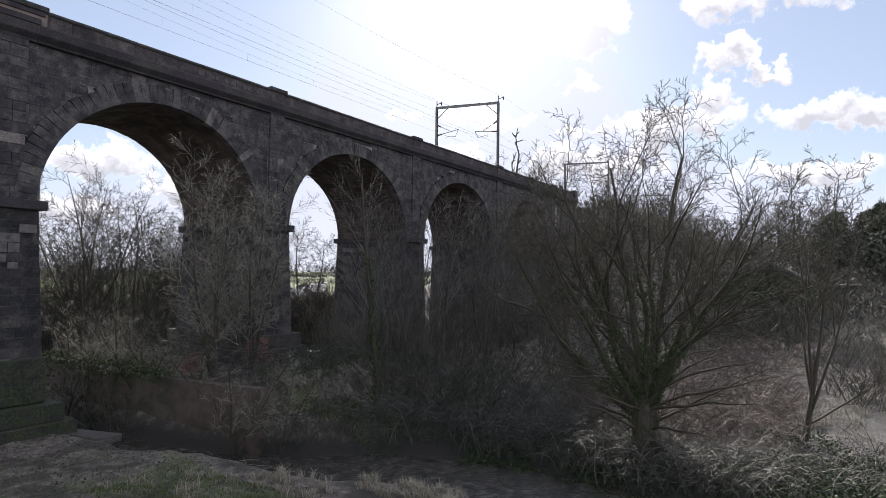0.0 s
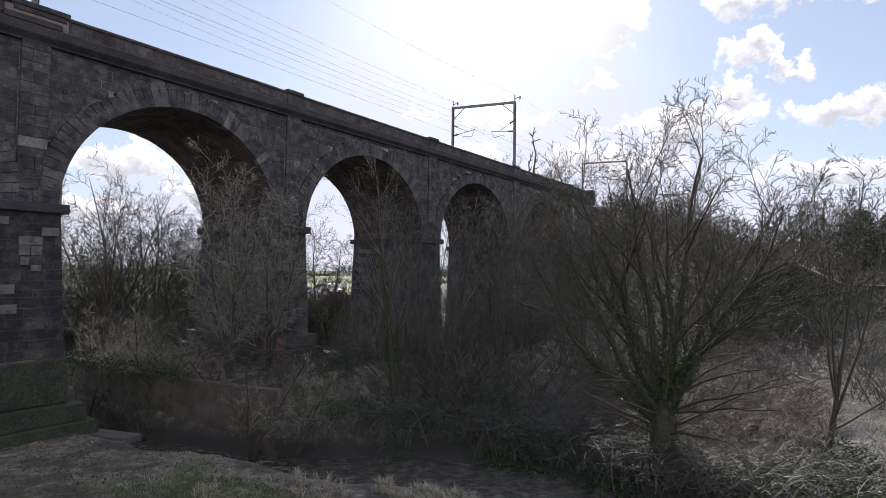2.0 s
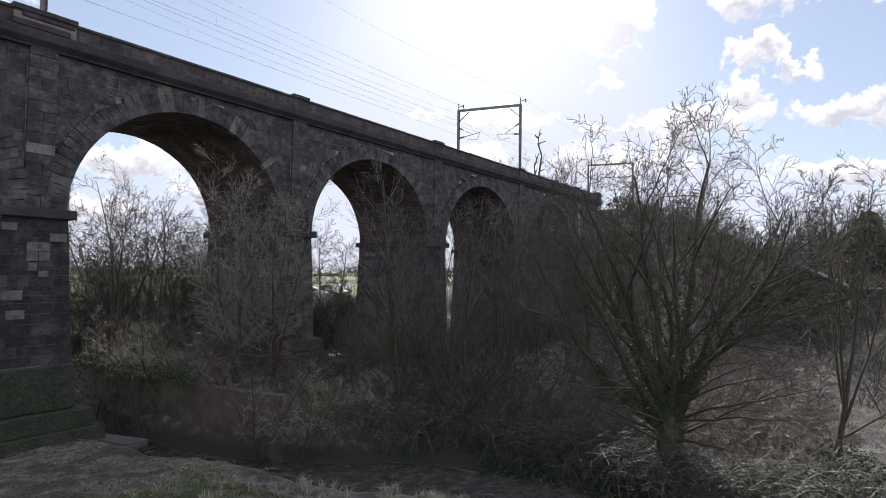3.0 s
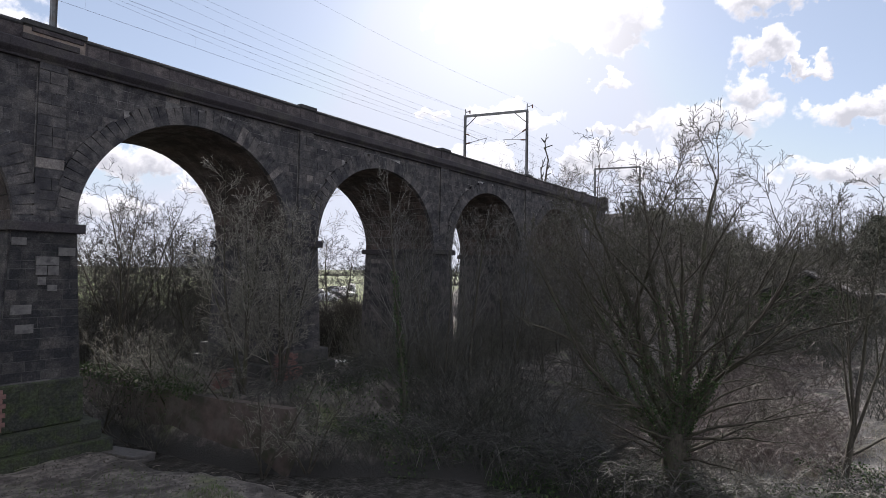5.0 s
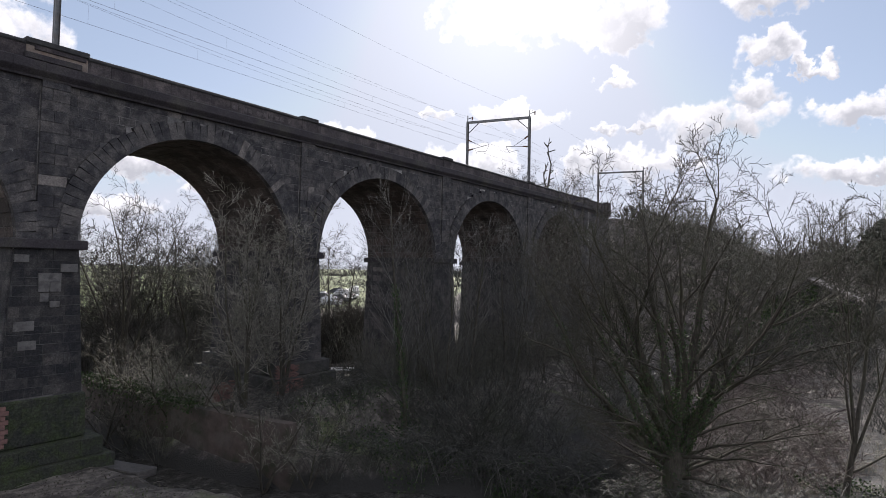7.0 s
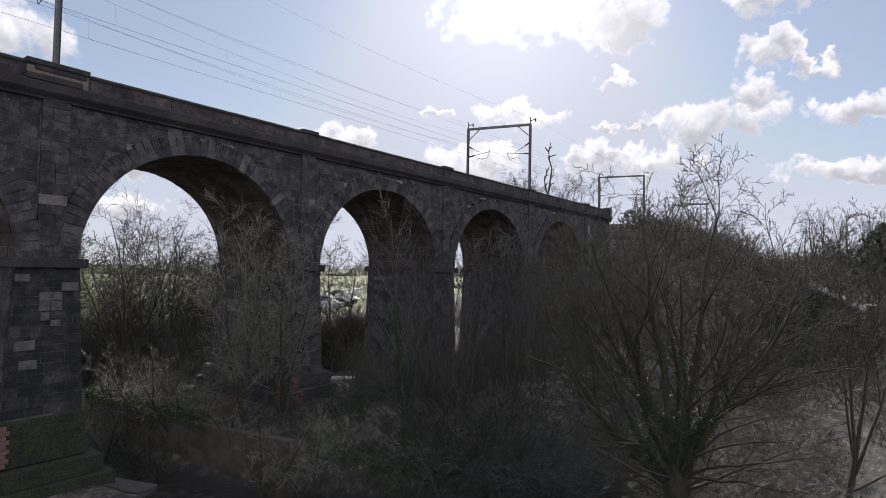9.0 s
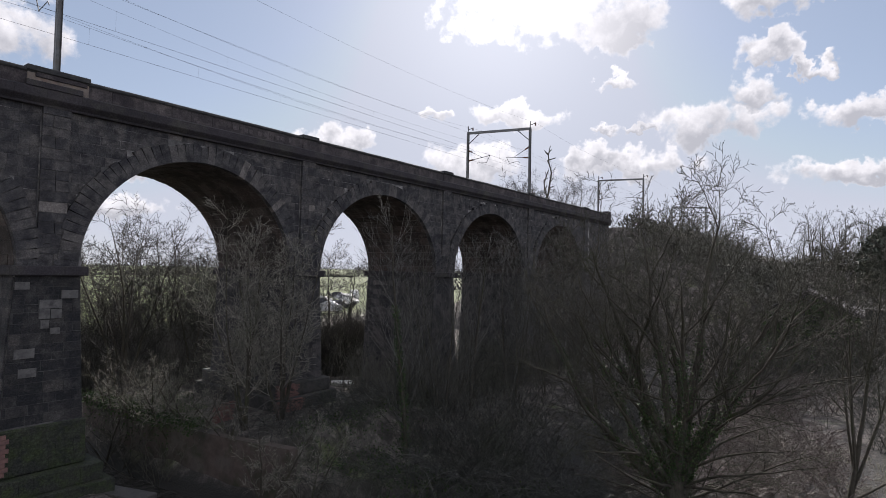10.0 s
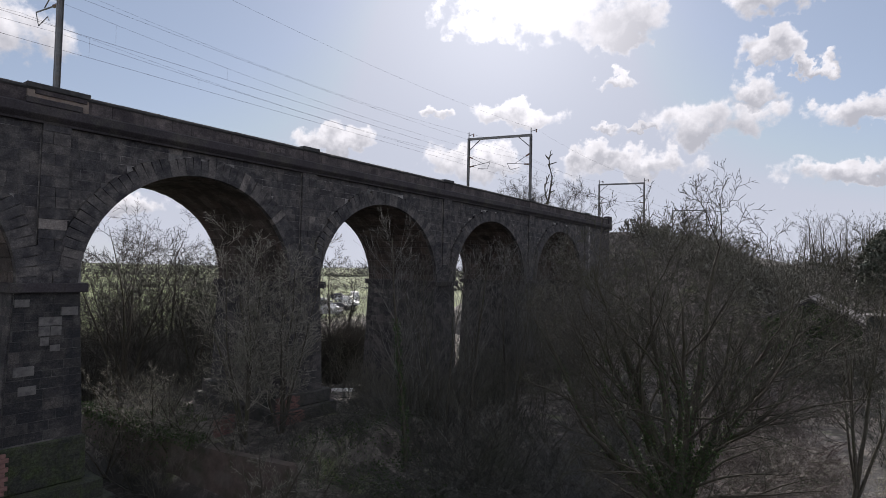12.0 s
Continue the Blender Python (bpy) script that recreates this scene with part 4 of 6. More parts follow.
stops = [-34.0, 5.5, 44.6, 78.7, 118.0]
h0 = DECK + 6.9
for name, y, z, sag, label in (("feeder_wire", 26.37, h0 + 0.5, 0.7, "dark sagging feeder wire along the railway"), ("feeder_wire", 32.4, h0 + 0.5, 0.75, "dark sagging feeder wire along the railway")):
    items = [(sagging((a, y, z), (b, y, z), sag), [0.0048] * 15) for a, b in zip(stops, stops[1:])]
    thing(name, label, "wire", "overhead wires", data=bars_mesh(name, items, m_wire, 4))
for y in (28.55, 31.3):
    upper = [(sagging((a, y, h0 - 2.0), (b, y, h0 - 2.0), 0.75), [0.0048] * 15) for a, b in zip(stops, stops[1:])]
    line = thing("catenary_wires", "railway contact wire hung by droppers from a catenary wire", "wire", "overhead wires")
    part("catenary_wire", bars_mesh("catenary_wire", upper, m_wire, 4), line)
    part("contact_wire", bars_mesh("contact_wire", [bar([(a, y, h0 - 3.12), (b, y, h0 - 3.12)], 0.007) for a, b in zip(stops, stops[1:])], m_wire, 4), line)
    for pts, _ in upper:
        for p in pts[1:-1:2]:
            part("dropper", bars_mesh("dropper", [bar([p, (p.x, p.y, h0 - 3.12)], 0.003)], m_wire, 3), line)
for y, z in ((26.98, h0 - 2.2), (26.98, h0 - 3.9)):
    thing("return_wire", "thin dark return wire strung between the masts", "wire", "overhead wires", data=bars_mesh("return_wire", [(sagging((a, y, z), (b, y, z), 0.35), [0.005] * 15) for a, b in zip(stops, stops[1:])], m_wire, 4))


# ---- trees ----
def rand_dir(rng):
    return Vector((rng.gauss(0, 1), rng.gauss(0, 1), rng.gauss(0, 1))).normalized()


def grow(out, rng, p, d, length, r, level, S):
    n = S["n"][level]
    pts, rad = [p.copy()], [r]
    step = length / n
    tip = S["tip"][level]
    for i in range(n):
        d = (d + rand_dir(rng) * S["wob"][level] + Vector((0, 0, S["up"][level]))).normalized()
        p = p + d * step * rng.uniform(0.85, 1.15)
        pts.append(p.copy())
        rad.append(r * (1 - (1 - tip) * (i + 1) / n))
    out[level].append((pts, rad))
    fork(out, rng, pts, rad, length, level, S)


def fork(out, rng, pts, rad, length, level, S):
    """Side branches along a branch, in a spiral."""
    n = len(pts) - 1
    if level + 1 >= len(S["n"]):
        return
    kids = S["kids"][level]
    kids = max(1, int(round(kids * rng.uniform(0.75, 1.25))))
    spin = rng.uniform(0, 6.28)
    for k in range(kids):
        s = S["from"][level] + (1 - S["from"][level]) * (k + rng.random()) / kids
        f = min(s, 0.999) * n
        i = int(f)
        base = pts[i].lerp(pts[i + 1], f - i)
        rr = rad[i] + (rad[i + 1] - rad[i]) * (f - i)
        spin += 2.4 + rng.uniform(-0.5, 0.5)
        axis_d = (pts[i + 1] - pts[i]).normalized()
        side = axis_d.orthogonal().normalized()
        side.rotate(Matrix.Rotation(spin, 3, axis_d))
        ang = radians(S["ang"][level] * rng.uniform(0.7, 1.3))
        cd = (axis_d * math.cos(ang) + side * math.sin(ang)).normalized()
        cl = length * S["len"][level] * (1.15 - S.get("fade", 0.6) * s) * rng.uniform(0.7, 1.25)
        cr = max(rr * S["thin"][level], S["least"])
        grow(out, rng, base, cd, cl, cr, level + 1, S)


def tree_meshes(name, out, wood, twig, split):
    """Trunk and limbs as one mesh, the twigs of the crown as another."""
    thick = [b for lev in out[:split] for b in lev]
    thin = [b for lev in out[split:] for b in lev]
    v, f = skin(thick, 7)
    tm = mesh_np(name + "_trunk", v, f, wood, True)
    v, f = skin(thin, 3)
    cm = mesh_np(name + "_crown", v, f, twig, True)
    return tm, cm


def make_tree(label, tm, cm, group="", m=None, name="tree"):
    t = thing(name, label, "tree", group, m=m)
    part("trunk", tm, t)
    part("crown", cm, t)
    return t


def leaves_mesh(name, places, size, mat, rng):
    """Small folded leaves at the given places."""
    n = len(places)
    P = np.array([tuple(p) for p in places])
    g = np.random.RandomState(rng.randrange(9999))
    A = g.normal(size=(n, 3))
    A /= np.linalg.norm(A, axis=1, keepdims=True)
    B = np.cross(A, g.normal(size=(n, 3)))
    B /= np.linalg.norm(B, axis=1, keepdims=True)
    s = size * g.uniform(0.6, 1.4, size=(n, 1))
    V = np.stack([P - A * s, P + B * s * 0.7, P + A * s, P - B * s * 0.7], 1).reshape(-1, 3)
    return mesh_np(name, V, np.arange(n * 4).reshape(n, 4), mat)


def limb(start, az, lean0, lean1, length, rng, wob=0.12, n=8):
    """A curving limb that leaves at one lean and ends at another."""
    pts, p, a, drift_ = [Vector(start)], Vector(start), radians(az), Vector((0, 0, 0))
    for i in range(n):
        e = radians(lean0 + (lean1 - lean0) * (i + 0.5) / n)
        drift_ = drift_ * 0.6 + rand_dir(rng) * wob
        d = Vector((math.cos(a) * math.sin(e), math.sin(a) * math.sin(e), math.cos(e))) + drift_
        p = p + d.normalized() * length / n
        pts.append(p.copy())
    return pts


def ground_z(x, y):
    return float(ground_height(x, y))


# the large spreading tree over the river
rng = random.Random(12)
TREE_X, TREE_Y = 19.15, 7.15
base = Vector((TREE_X, TREE_Y, ground_z(TREE_X, TREE_Y) - 0.15))
BIG = dict(n=[10, 8, 6, 5, 3], tip=[0.2, 0.22, 0.3, 0.4, 0.55], wob=[0.1, 0.15, 0.18, 0.2, 0.18], up=[0.03, 0.035, 0.035, 0.03, 0.02], fade=0.5,
           kids=[6.4, 8, 6, 3.0], **{"from": [0.3, 0.15, 0.15, 0.15]}, ang=[34, 42, 44, 42], len=[0.52, 0.42, 0.5, 0.5], thin=[0.6, 0.5, 0.58, 0.75], least=0.0105)
big = [[] for _ in range(5)]
trunk_pts = [base + Vector(o) for o in ((0, 0, 0), (0.02, -0.04, 0.6), (0.05, 0.02, 1.3), (0.03, -0.03, 2.0), (0.08, -0.04, 2.7))]
big[0].append((trunk_pts, [0.68, 0.54, 0.48, 0.46, 0.3]))
# ascending limbs: height of the fork, azimuth, lean at start and end, length, thickness
for z, az, l0, l1, ln, thick in ((1.6, 104, 48, 16, 11.0, 0.24), (2.0, 92, 16, 20, 11.6, 0.24), (2.2, 128, 7, 11, 11.4, 0.20), (2.1, -50, 9, 6, 12.0, 0.25), (2.0, -76, 18, 36, 10.6, 0.24), (1.9, -66, 24, 24, 11.0, 0.20),
                                 (2.1, 14, 22, 18, 9.8, 0.18), (2.0, 192, 22, 16, 10.0, 0.18), (1.8, 150, 38, 24, 9.2, 0.16), (1.9, -25, 34, 26, 8.8, 0.15), (1.8, -112, 38, 26, 9.2, 0.15), (1.9, 58, 34, 24, 9.4, 0.16), (2.9, 108, 34, 24, 9.8, 0.14)):
    pts = limb(base + Vector((0.04, -0.03, z)), az, l0, l1, ln * 0.8, rng, 0.16, 12)
    rad = [thick * (1 - 0.85 * (i / 12) ** 0.8) for i in range(13)]
    big[0].append((pts, rad))
    fork(big, rng, pts, rad, ln * 0.8, 0, BIG)
# low branches that reach out level over the bank, from the trunk and the lower limbs
limbs_low = [b for b in big[0][1:]]
for k in range(22):
    if k < 14:
        start = base + Vector((0.05, -0.05, rng.uniform(1.2, 2.6)))
        az = 104 + (0 if k % 2 else 180) + rng.uniform(-60, 60)
    else:
        pts, rad = limbs_low[k % len(limbs_low)]
        start = pts[rng.randrange(2, 6)]
        out_x, out_y = start.x - base.x, start.y - base.y
        az = math.degrees(math.atan2(out_y, out_x)) + rng.uniform(-50, 50)
    ln = rng.uniform(3.0, 5.2)
    pts = limb(start, az, rng.uniform(58, 82), rng.uniform(68, 94), ln, rng, 0.15, 9)
    rad = [(0.065 if k < 14 else 0.045) * (1 - 0.88 * i / 9) for i in range(10)]
    big[1].append((pts, rad))
    fork(big, rng, pts, rad, ln * 0.6, 1, dict(BIG, kids=[7, 11, 5, 2.5], ang=[34, 48, 46, 42], up=[0, 0, 0.0, 0.0, 0.0], least=0.0085))
tm, cm = tree_meshes("large_tree", big, m_bark, m_crown_twig, 2)
big_tree = make_tree("large bare spreading tree with mossy ivy-clad trunk on the riverbank", tm, cm)
spots = []
for pts, rad in big[0]:
    for i in range(len(pts) - 1):
        if rad[i] < 0.06 or pts[i].z > base.z + 7.0:
            continue
        for _ in range(int(300 * (pts[i + 1] - pts[i]).length * (1.3 if pts[i].z < base.z + 4.2 else 0.5))):
            spots.append(pts[i].lerp(pts[i + 1], rng.random()) + rand_dir(rng) * (rad[i] + rng.uniform(0.0, 0.13)))
part("ivy", leaves_mesh("ivy", spots, 0.038, m_ivy, rng), big_tree, "dark glossy ivy")

MID = dict(n=[9, 7, 5, 4, 3], tip=[0.25, 0.25, 0.35, 0.45, 0.3], wob=[0.07, 0.16, 0.2, 0.22, 0.25], up=[0.03, 0.07, 0.08, 0.06, 0.05],
           kids=[12, 7, 6, 4], **{"from": [0.25, 0.2, 0.15, 0.15]}, ang=[38, 36, 38, 40], len=[0.42, 0.44, 0.45, 0.5], thin=[0.42, 0.5, 0.5, 0.6], least=0.0055)


def mid_tree(seed, height, radius, stems, spread, spec=MID, ):
    rng = random.Random(seed)
    out = [[] for _ in range(len(spec["n"]))]
    for k in range(stems):
        a = rng.uniform(0, 6.28)
        e = radians(spread * rng.uniform(0.4, 1.2)) if stems > 1 else radians(2)
        d = Vector((math.cos(a) * math.sin(e), math.sin(a) * math.sin(e), math.cos(e)))
        o = Vector((math.cos(a), math.sin(a), 0)) * (0.25 if stems > 1 else 0) * rng.random()
        grow(out, rng, o - Vector((0, 0, 0.2)), d, height * rng.uniform(0.75, 1.05), radius * rng.uniform(0.7, 1.1), 0, spec)
    return out


def at(x, y, turn=0.0, size=1.0, sink=0.0):
    return Matrix.Translation((x, y, ground_z(x, y) - sink)) @ Matrix.Rotation(radians(turn), 4, "Z") @ Matrix.Diagonal((size, size, size, 1))


# slender several-stemmed tree with a leaning low branch
rng = random.Random(5)
SLIM = dict(BIG, kids=[10, 7, 5, 2.5], ang=[30, 38, 40, 40], len=[0.3, 0.42, 0.5, 0.5])
slim = [[] for _ in range(5)]
stem = limb((0, 0, -0.2), -75, 6, 14, 3.0, rng, 0.06)
slim[0].append((stem, [0.15 - 0.008 * i for i in range(9)]))
for i_, az, l0, l1, ln, thick in ((4, -100, 20, 8, 8.0, 0.07), (7, 80, 8, 4, 8.4, 0.075), (8, -70, 8, 9, 8.6, 0.085), (6, 180, 14, 8, 7.4, 0.06), (6, 20, 16, 7, 7.4, 0.06), (3, -85, 58, 46, 4.4, 0.05)):
    pts = limb(stem[i_], az, l0, l1, ln, rng, 0.07, 10)
    rad = [thick * (1 - 0.88 * i / 10) for i in range(11)]
    slim[0].append((pts, rad))
    fork(slim, rng, pts, rad, ln, 0, SLIM)
tm, cm = tree_meshes("slender_tree", slim, m_bark, m_crown_twig, 2)
make_tree("slender bare tree with several thin upright stems", tm, cm, m=at(24.9, 2.2))
out = mid_tree(6, 7.0, 0.10, 2, 32, dict(MID, kids=[9, 6, 4, 2], least=0.010))
tm2, cm2 = tree_meshes("leaning_tree", out, m_bark, m_twig, 2)
make_tree("small bare leaning tree in rough grass", tm2, cm2, m=at(33.0, -1.5, 40))

# dense willow in front of the pier
WILLOW = dict(n=[8, 6, 6, 3], tip=[0.2, 0.25, 0.35, 0.6], wob=[0.12, 0.24, 0.26, 0.24], up=[0.03, 0.04, 0.04, 0.03],
              kids=[17, 10, 4], **{"from": [0.18, 0.08, 0.15]}, ang=[46, 42, 40], len=[0.22, 0.6, 0.45], thin=[0.34, 0.5, 0.7], least=0.0095)
out = mid_tree(9, 10.2, 0.085, 6, 12, WILLOW)
tm, cm = tree_meshes("willow", out, m_bark, m_willow, 1)
make_tree("dense pale-twigged willow growing against the viaduct pier", tm, cm, m=at(13.0, 24.6, 20, 1.0))
make_tree("dense pale-twigged willow growing against the viaduct pier", tm, cm, m=at(15.2, 24.9, 140, 0.95))
out = mid_tree(10, 7.0, 0.08, 4, 36, dict(WILLOW, n=[8, 5, 4, 2], kids=[10, 8, 2], up=[0.0, 0.01, 0.02, 0.02]))
tm, cm = tree_meshes("low_willow", out, m_bark, m_willow, 1)
for x, y, z, s, turn in ((11.6, 21.2, 0.5, 0.72, 0), (12.6, 19.7, 0.7, 0.6, 100), (11.3, 28.2, 2.4, 0.62, 200), (10.4, 32.6, 0.5, 0.7, 50), (11.3, 30.8, 2.5, 0.6, 120), (11.2, 33.6, 2.5, 0.65, 300), (11.7, 26.2, 2.7, 0.5, 60), (11.6, 27.2, 2.7, 0.55, 250), (11.2, 29.4, 2.6, 0.6, 10), (12.0, 24.4, 2.7, 0.5, 170)):
    make_tree("low sprawling willow hanging over the river wall", tm, cm, "willows by the wall", m=Matrix.Translation((x, y, z)) @ Matrix.Rotation(radians(turn), 4, "Z") @ Matrix.Diagonal((s, s, s, 1)))

# upright trees along the shaded bank
UPRIGHT = dict(n=[9, 6, 6, 3], tip=[0.2, 0.25, 0.35, 0.6], wob=[0.06, 0.1, 0.11, 0.12], up=[0.02, 0.06, 0.06, 0.05],
               kids=[26, 11, 2], **{"from": [0.12, 0.08, 0.2]}, ang=[40, 30, 28], len=[0.27, 0.75, 0.4], thin=[0.36, 0.5, 0.7], least=0.0088)
out = mid_tree(21, 12.5, 0.14, 1, 0, UPRIGHT)
up_a = tree_meshes("bank_tree", out, m_bark, m_haze_twig, 1)
t3 = make_tree("tall bare tree with an ivy-covered trunk on the shaded bank", *up_a, m=at(18.6, 19.6))
spots = []
rng = random.Random(3)
for pts, rad in out[0]:
    for i in range(6):
        for _ in range(230):
            spots.append(pts[i].lerp(pts[i + 1], rng.random()) + rand_dir(rng) * (rad[i] + rng.uniform(0, 0.18)))
part("ivy", leaves_mesh("ivy", spots, 0.05, m_ivy, rng), t3, "dark ivy round the trunk")
out = mid_tree(22, 11.5, 0.06, 4, 14, dict(UPRIGHT, kids=[13, 8, 2], len=[0.24, 0.8, 0.4]))
up_b = tree_meshes("bank_tree", out, m_bark, m_haze_twig, 1)
for x, y, turn, size, kind in ((22.6, 20.4, 70, 1.0, up_b), (24.6, 22.8, 160, 0.95, up_b), (27.0, 21.6, 200, 1.0, up_a), (29.0, 23.4, 20, 1.0, up_b), (30.8, 20.6, 10, 1.05, up_b), (33.2, 22.6, 300, 1.05, up_a), (35.4, 20.4, 130, 1.05, up_b), (37.6, 23.0, 45, 1.05, up_b), (39.4, 19.8, 250, 1.1, up_b),
                               (42.0, 22.4, 100, 1.1, up_a), (44.6, 20.0, 80, 1.1, up_b), (48.0, 22.0, 190, 1.15, up_b), (51.6, 20.0, 280, 1.15, up_b), (46.0, 15.0, 330, 1.1, up_a), (33.0, 16.6, 60, 0.85, up_b)):
    make_tree("bare twiggy tree on the shaded bank by the viaduct", *kind, "trees along the viaduct", m=at(x, y, turn, size * 0.9))

# trees beyond the viaduct
BACKT = dict(n=[7, 5, 4, 3], tip=[0.12, 0.2, 0.3, 0.3], wob=[0.1, 0.18, 0.22, 0.25], up=[0.05, 0.06, 0.06, 0.05], kids=[12, 6, 4], **{"from": [0.06, 0.12, 0.15]}, ang=[42, 40, 42], len=[0.38, 0.42, 0.45], thin=[0.42, 0.5, 0.6], least=0.012)
BEYOND = dict(n=[8, 5, 4, 3], tip=[0.12, 0.2, 0.3, 0.5], wob=[0.12, 0.19, 0.2, 0.19], up=[0.03, 0.03, 0.03, 0.02], fade=0.5, kids=[18, 9, 5], **{"from": [0.2, 0.12, 0.12]}, ang=[46, 44, 42], len=[0.32, 0.42, 0.48], thin=[0.46, 0.54, 0.62], least=0.0155)
back = [tree_meshes("far_tree", mid_tree(s, 11.4, 0.14, stems, 9, dict(BEYOND, kids=[int(18 / stems ** 0.5), 9, 5])), m_bark, m_backtwig, 1) for s, stems in ((31, 1), (32, 3), (33, 2))]
HILL = dict(BACKT, kids=[9, 5, 4], least=0.022)
hill = [tree_meshes("hill_tree", mid_tree(s, 11.5, 0.16, st, 12, HILL), m_bark, m_twig, 1) for s, st in ((41, 1), (42, 2), (43, 1))]
SCRUB = dict(BACKT, n=[5, 3, 2, 2], kids=[6, 3, 1.4], least=0.013, **{"from": [0.08, 0.1, 0.1]})
scrub = [tree_meshes("shrub", mid_tree(s, 4.6, 0.03, 6, 46, SCRUB), m_twig, m_backtwig if s == 51 else m_twig, 1) for s in (51, 52)]
FAR_SCRUB = dict(HILL, n=[4, 2, 2, 2], kids=[5, 3, 2], least=0.026, **{"from": [0.05, 0.1, 0.1]})
far_scrub = [tree_meshes("hill_shrub", mid_tree(s, 5.0, 0.05, 7, 28, FAR_SCRUB), m_twig, m_twig, 1) for s in (61, 62)]
rng = random.Random(77)
for i in range(27):
    x = 13.0 + i * 0.74 + rng.uniform(-0.7, 0.7)
    y = 40.5 + rng.uniform(0, 13) + max(0, (x - 20)) * 0.25
    make_tree("bare scrubby tree in the thicket beyond the arches", *back[rng.randrange(3)], "trees beyond the viaduct", m=at(x, y, rng.uniform(0, 360), rng.uniform(0.85, 1.08)))
for x, y in ((22.6, 42.6), (26.8, 43.0), (17.0, 46.0), (25.0, 48.0), (19.0, 50.0), (32.0, 44.0), (27.0, 50.0), (34.5, 46.5)):
    make_tree("dense leafless shrub beyond the arches", *scrub[rng.randrange(2)], "shrubs beyond the viaduct", m=at(x, y, rng.uniform(0, 360), rng.uniform(0.9, 1.35)), name="shrub")
BANK_SCRUB = [(21.0, 17.6, 1.0), (23.6, 17.0, 1.1), (25.5, 14.6, 1.0), (27.8, 16.4, 1.1), (29.6, 18.6, 1.2), (31.8, 16.8, 1.1), (24.6, 20.4, 1.1), (27.6, 22.0, 1.2), (33.6, 14.6, 1.2), (36.6, 18.6, 1.3), (33.0, 10.8, 1.0), (28.6, 11.4, 0.9), (38.5, 14.0, 1.2), (42.5, 17.0, 1.4), (46.0, 18.0, 1.4), (49.0, 14.0, 1.4), (20.0, 22.8, 0.9), (22.6, 24.6, 0.9), (52.0, 9.5, 1.2), (55.0, 6.5, 1.1), (56.5, 3.4, 1.1), (54.0, 0.5, 1.1)]
ARCH_SCRUB = [(13.4, 19.4, 0.55), (12.9, 21.6, 0.5), (14.2, 21.0, 0.7), (12.6, 28.4, 0.6), (12.4, 31.0, 0.7), (12.8, 33.6, 0.8), (13.6, 29.8, 0.6), (28.5, 37.5, 0.9), (30.5, 38.6, 1.0), (33.0, 40.0, 1.1), (35.6, 42.0, 1.2), (38.5, 44.0, 1.2), (41.0, 47.0, 1.2), (32.0, 37.0, 0.9), (35.0, 39.5, 0.9), (31.5, 35.5, 0.8), (29.2, 35.2, 0.9), (27.4, 34.6, 0.8), (30.4, 36.6, 1.0), (33.4, 37.6, 1.0)]
FIELD_SCRUB = [(36.4, 40.8, 1.1), (39.5, 41.0, 1.1), (45.0, 50.0, 1.3), (12.8, 47.0, 1.6), (16.0, 53.0, 1.8), (20.0, 55.0, 1.8), (24.0, 56.0, 1.8), (13.4, 51.0, 1.6), (15.8, 19.8, 0.6), (37.5, -2.0, 1.0), (42.0, -1.5, 1.1), (33.5, -3.0, 1.0), (46.5, 4.0, 0.9)]
for x, y, s in BANK_SCRUB + ARCH_SCRUB + FIELD_SCRUB:
    make_tree("dense leafless scrub on the shaded river bank", *scrub[rng.randrange(2)], "scrub on the bank", m=at(x, y, rng.uniform(0, 360), s), name="shrub")
for x, y, s in ((10.7, 27.8, 0.75), (10.8, 28.9, 0.85), (10.6, 29.8, 0.8), (10.5, 31.4, 0.95), (10.4, 33.4, 1.0), (10.1, 35.8, 1.0)):
    make_tree("leafless shrub rooted at the foot of the river wall", *scrub[rng.randrange(2)], "shrubs by the wall", m=Matrix.Translation((x, y, 0.2)) @ Matrix.Rotation(rng.uniform(0, 6), 4, "Z") @ Matrix.Diagonal((s, s, s, 1)), name="shrub")
# sparse slender trees seen through the second arch
for x, y, turn, size in ((36.6, 45.0, 20, 1.12), (39.6, 45.5, 210, 0.98), (50.5, 47.0, 100, 1.0), (54.0, 49.0, 0, 1.0)):
    make_tree("slender bare tree beyond the second arch", *back[0], "trees beyond the viaduct", m=at(x, y, turn, size))

# woods on the hill and the railway bank
for i in range(38):
    if i < 14:
        x, y = 67 + i * 4.2 + rng.uniform(-1, 1), 22 + rng.uniform(-3, 2.0)
        size = rng.uniform(0.42, 0.62)
    elif i < 30:
        x, y = rng.uniform(86, 130), rng.uniform(-14, 14)
        size = rng.uniform(0.75, 1.0)
    else:
        x, y = 65.0 + (i - 30) * 2.1, 40 + rng.uniform(-2, 3)
        size = rng.uniform(0.95, 1.15)
    make_tree("bare woodland tree on the railway bank and hill", *(back if i >= 30 else hill)[rng.randrange(3)], "hill woodland", m=at(x, y, rng.uniform(0, 360), size, 0.2))
for i in range(9):
    make_tree("tall bare tree on the hilltop", *hill[i % 3], "hill woodland", m=at(rng.uniform(110, 128), 0.5 + i * 1.1, rng.uniform(0, 360), rng.uniform(0.85, 1.05), 0.2))
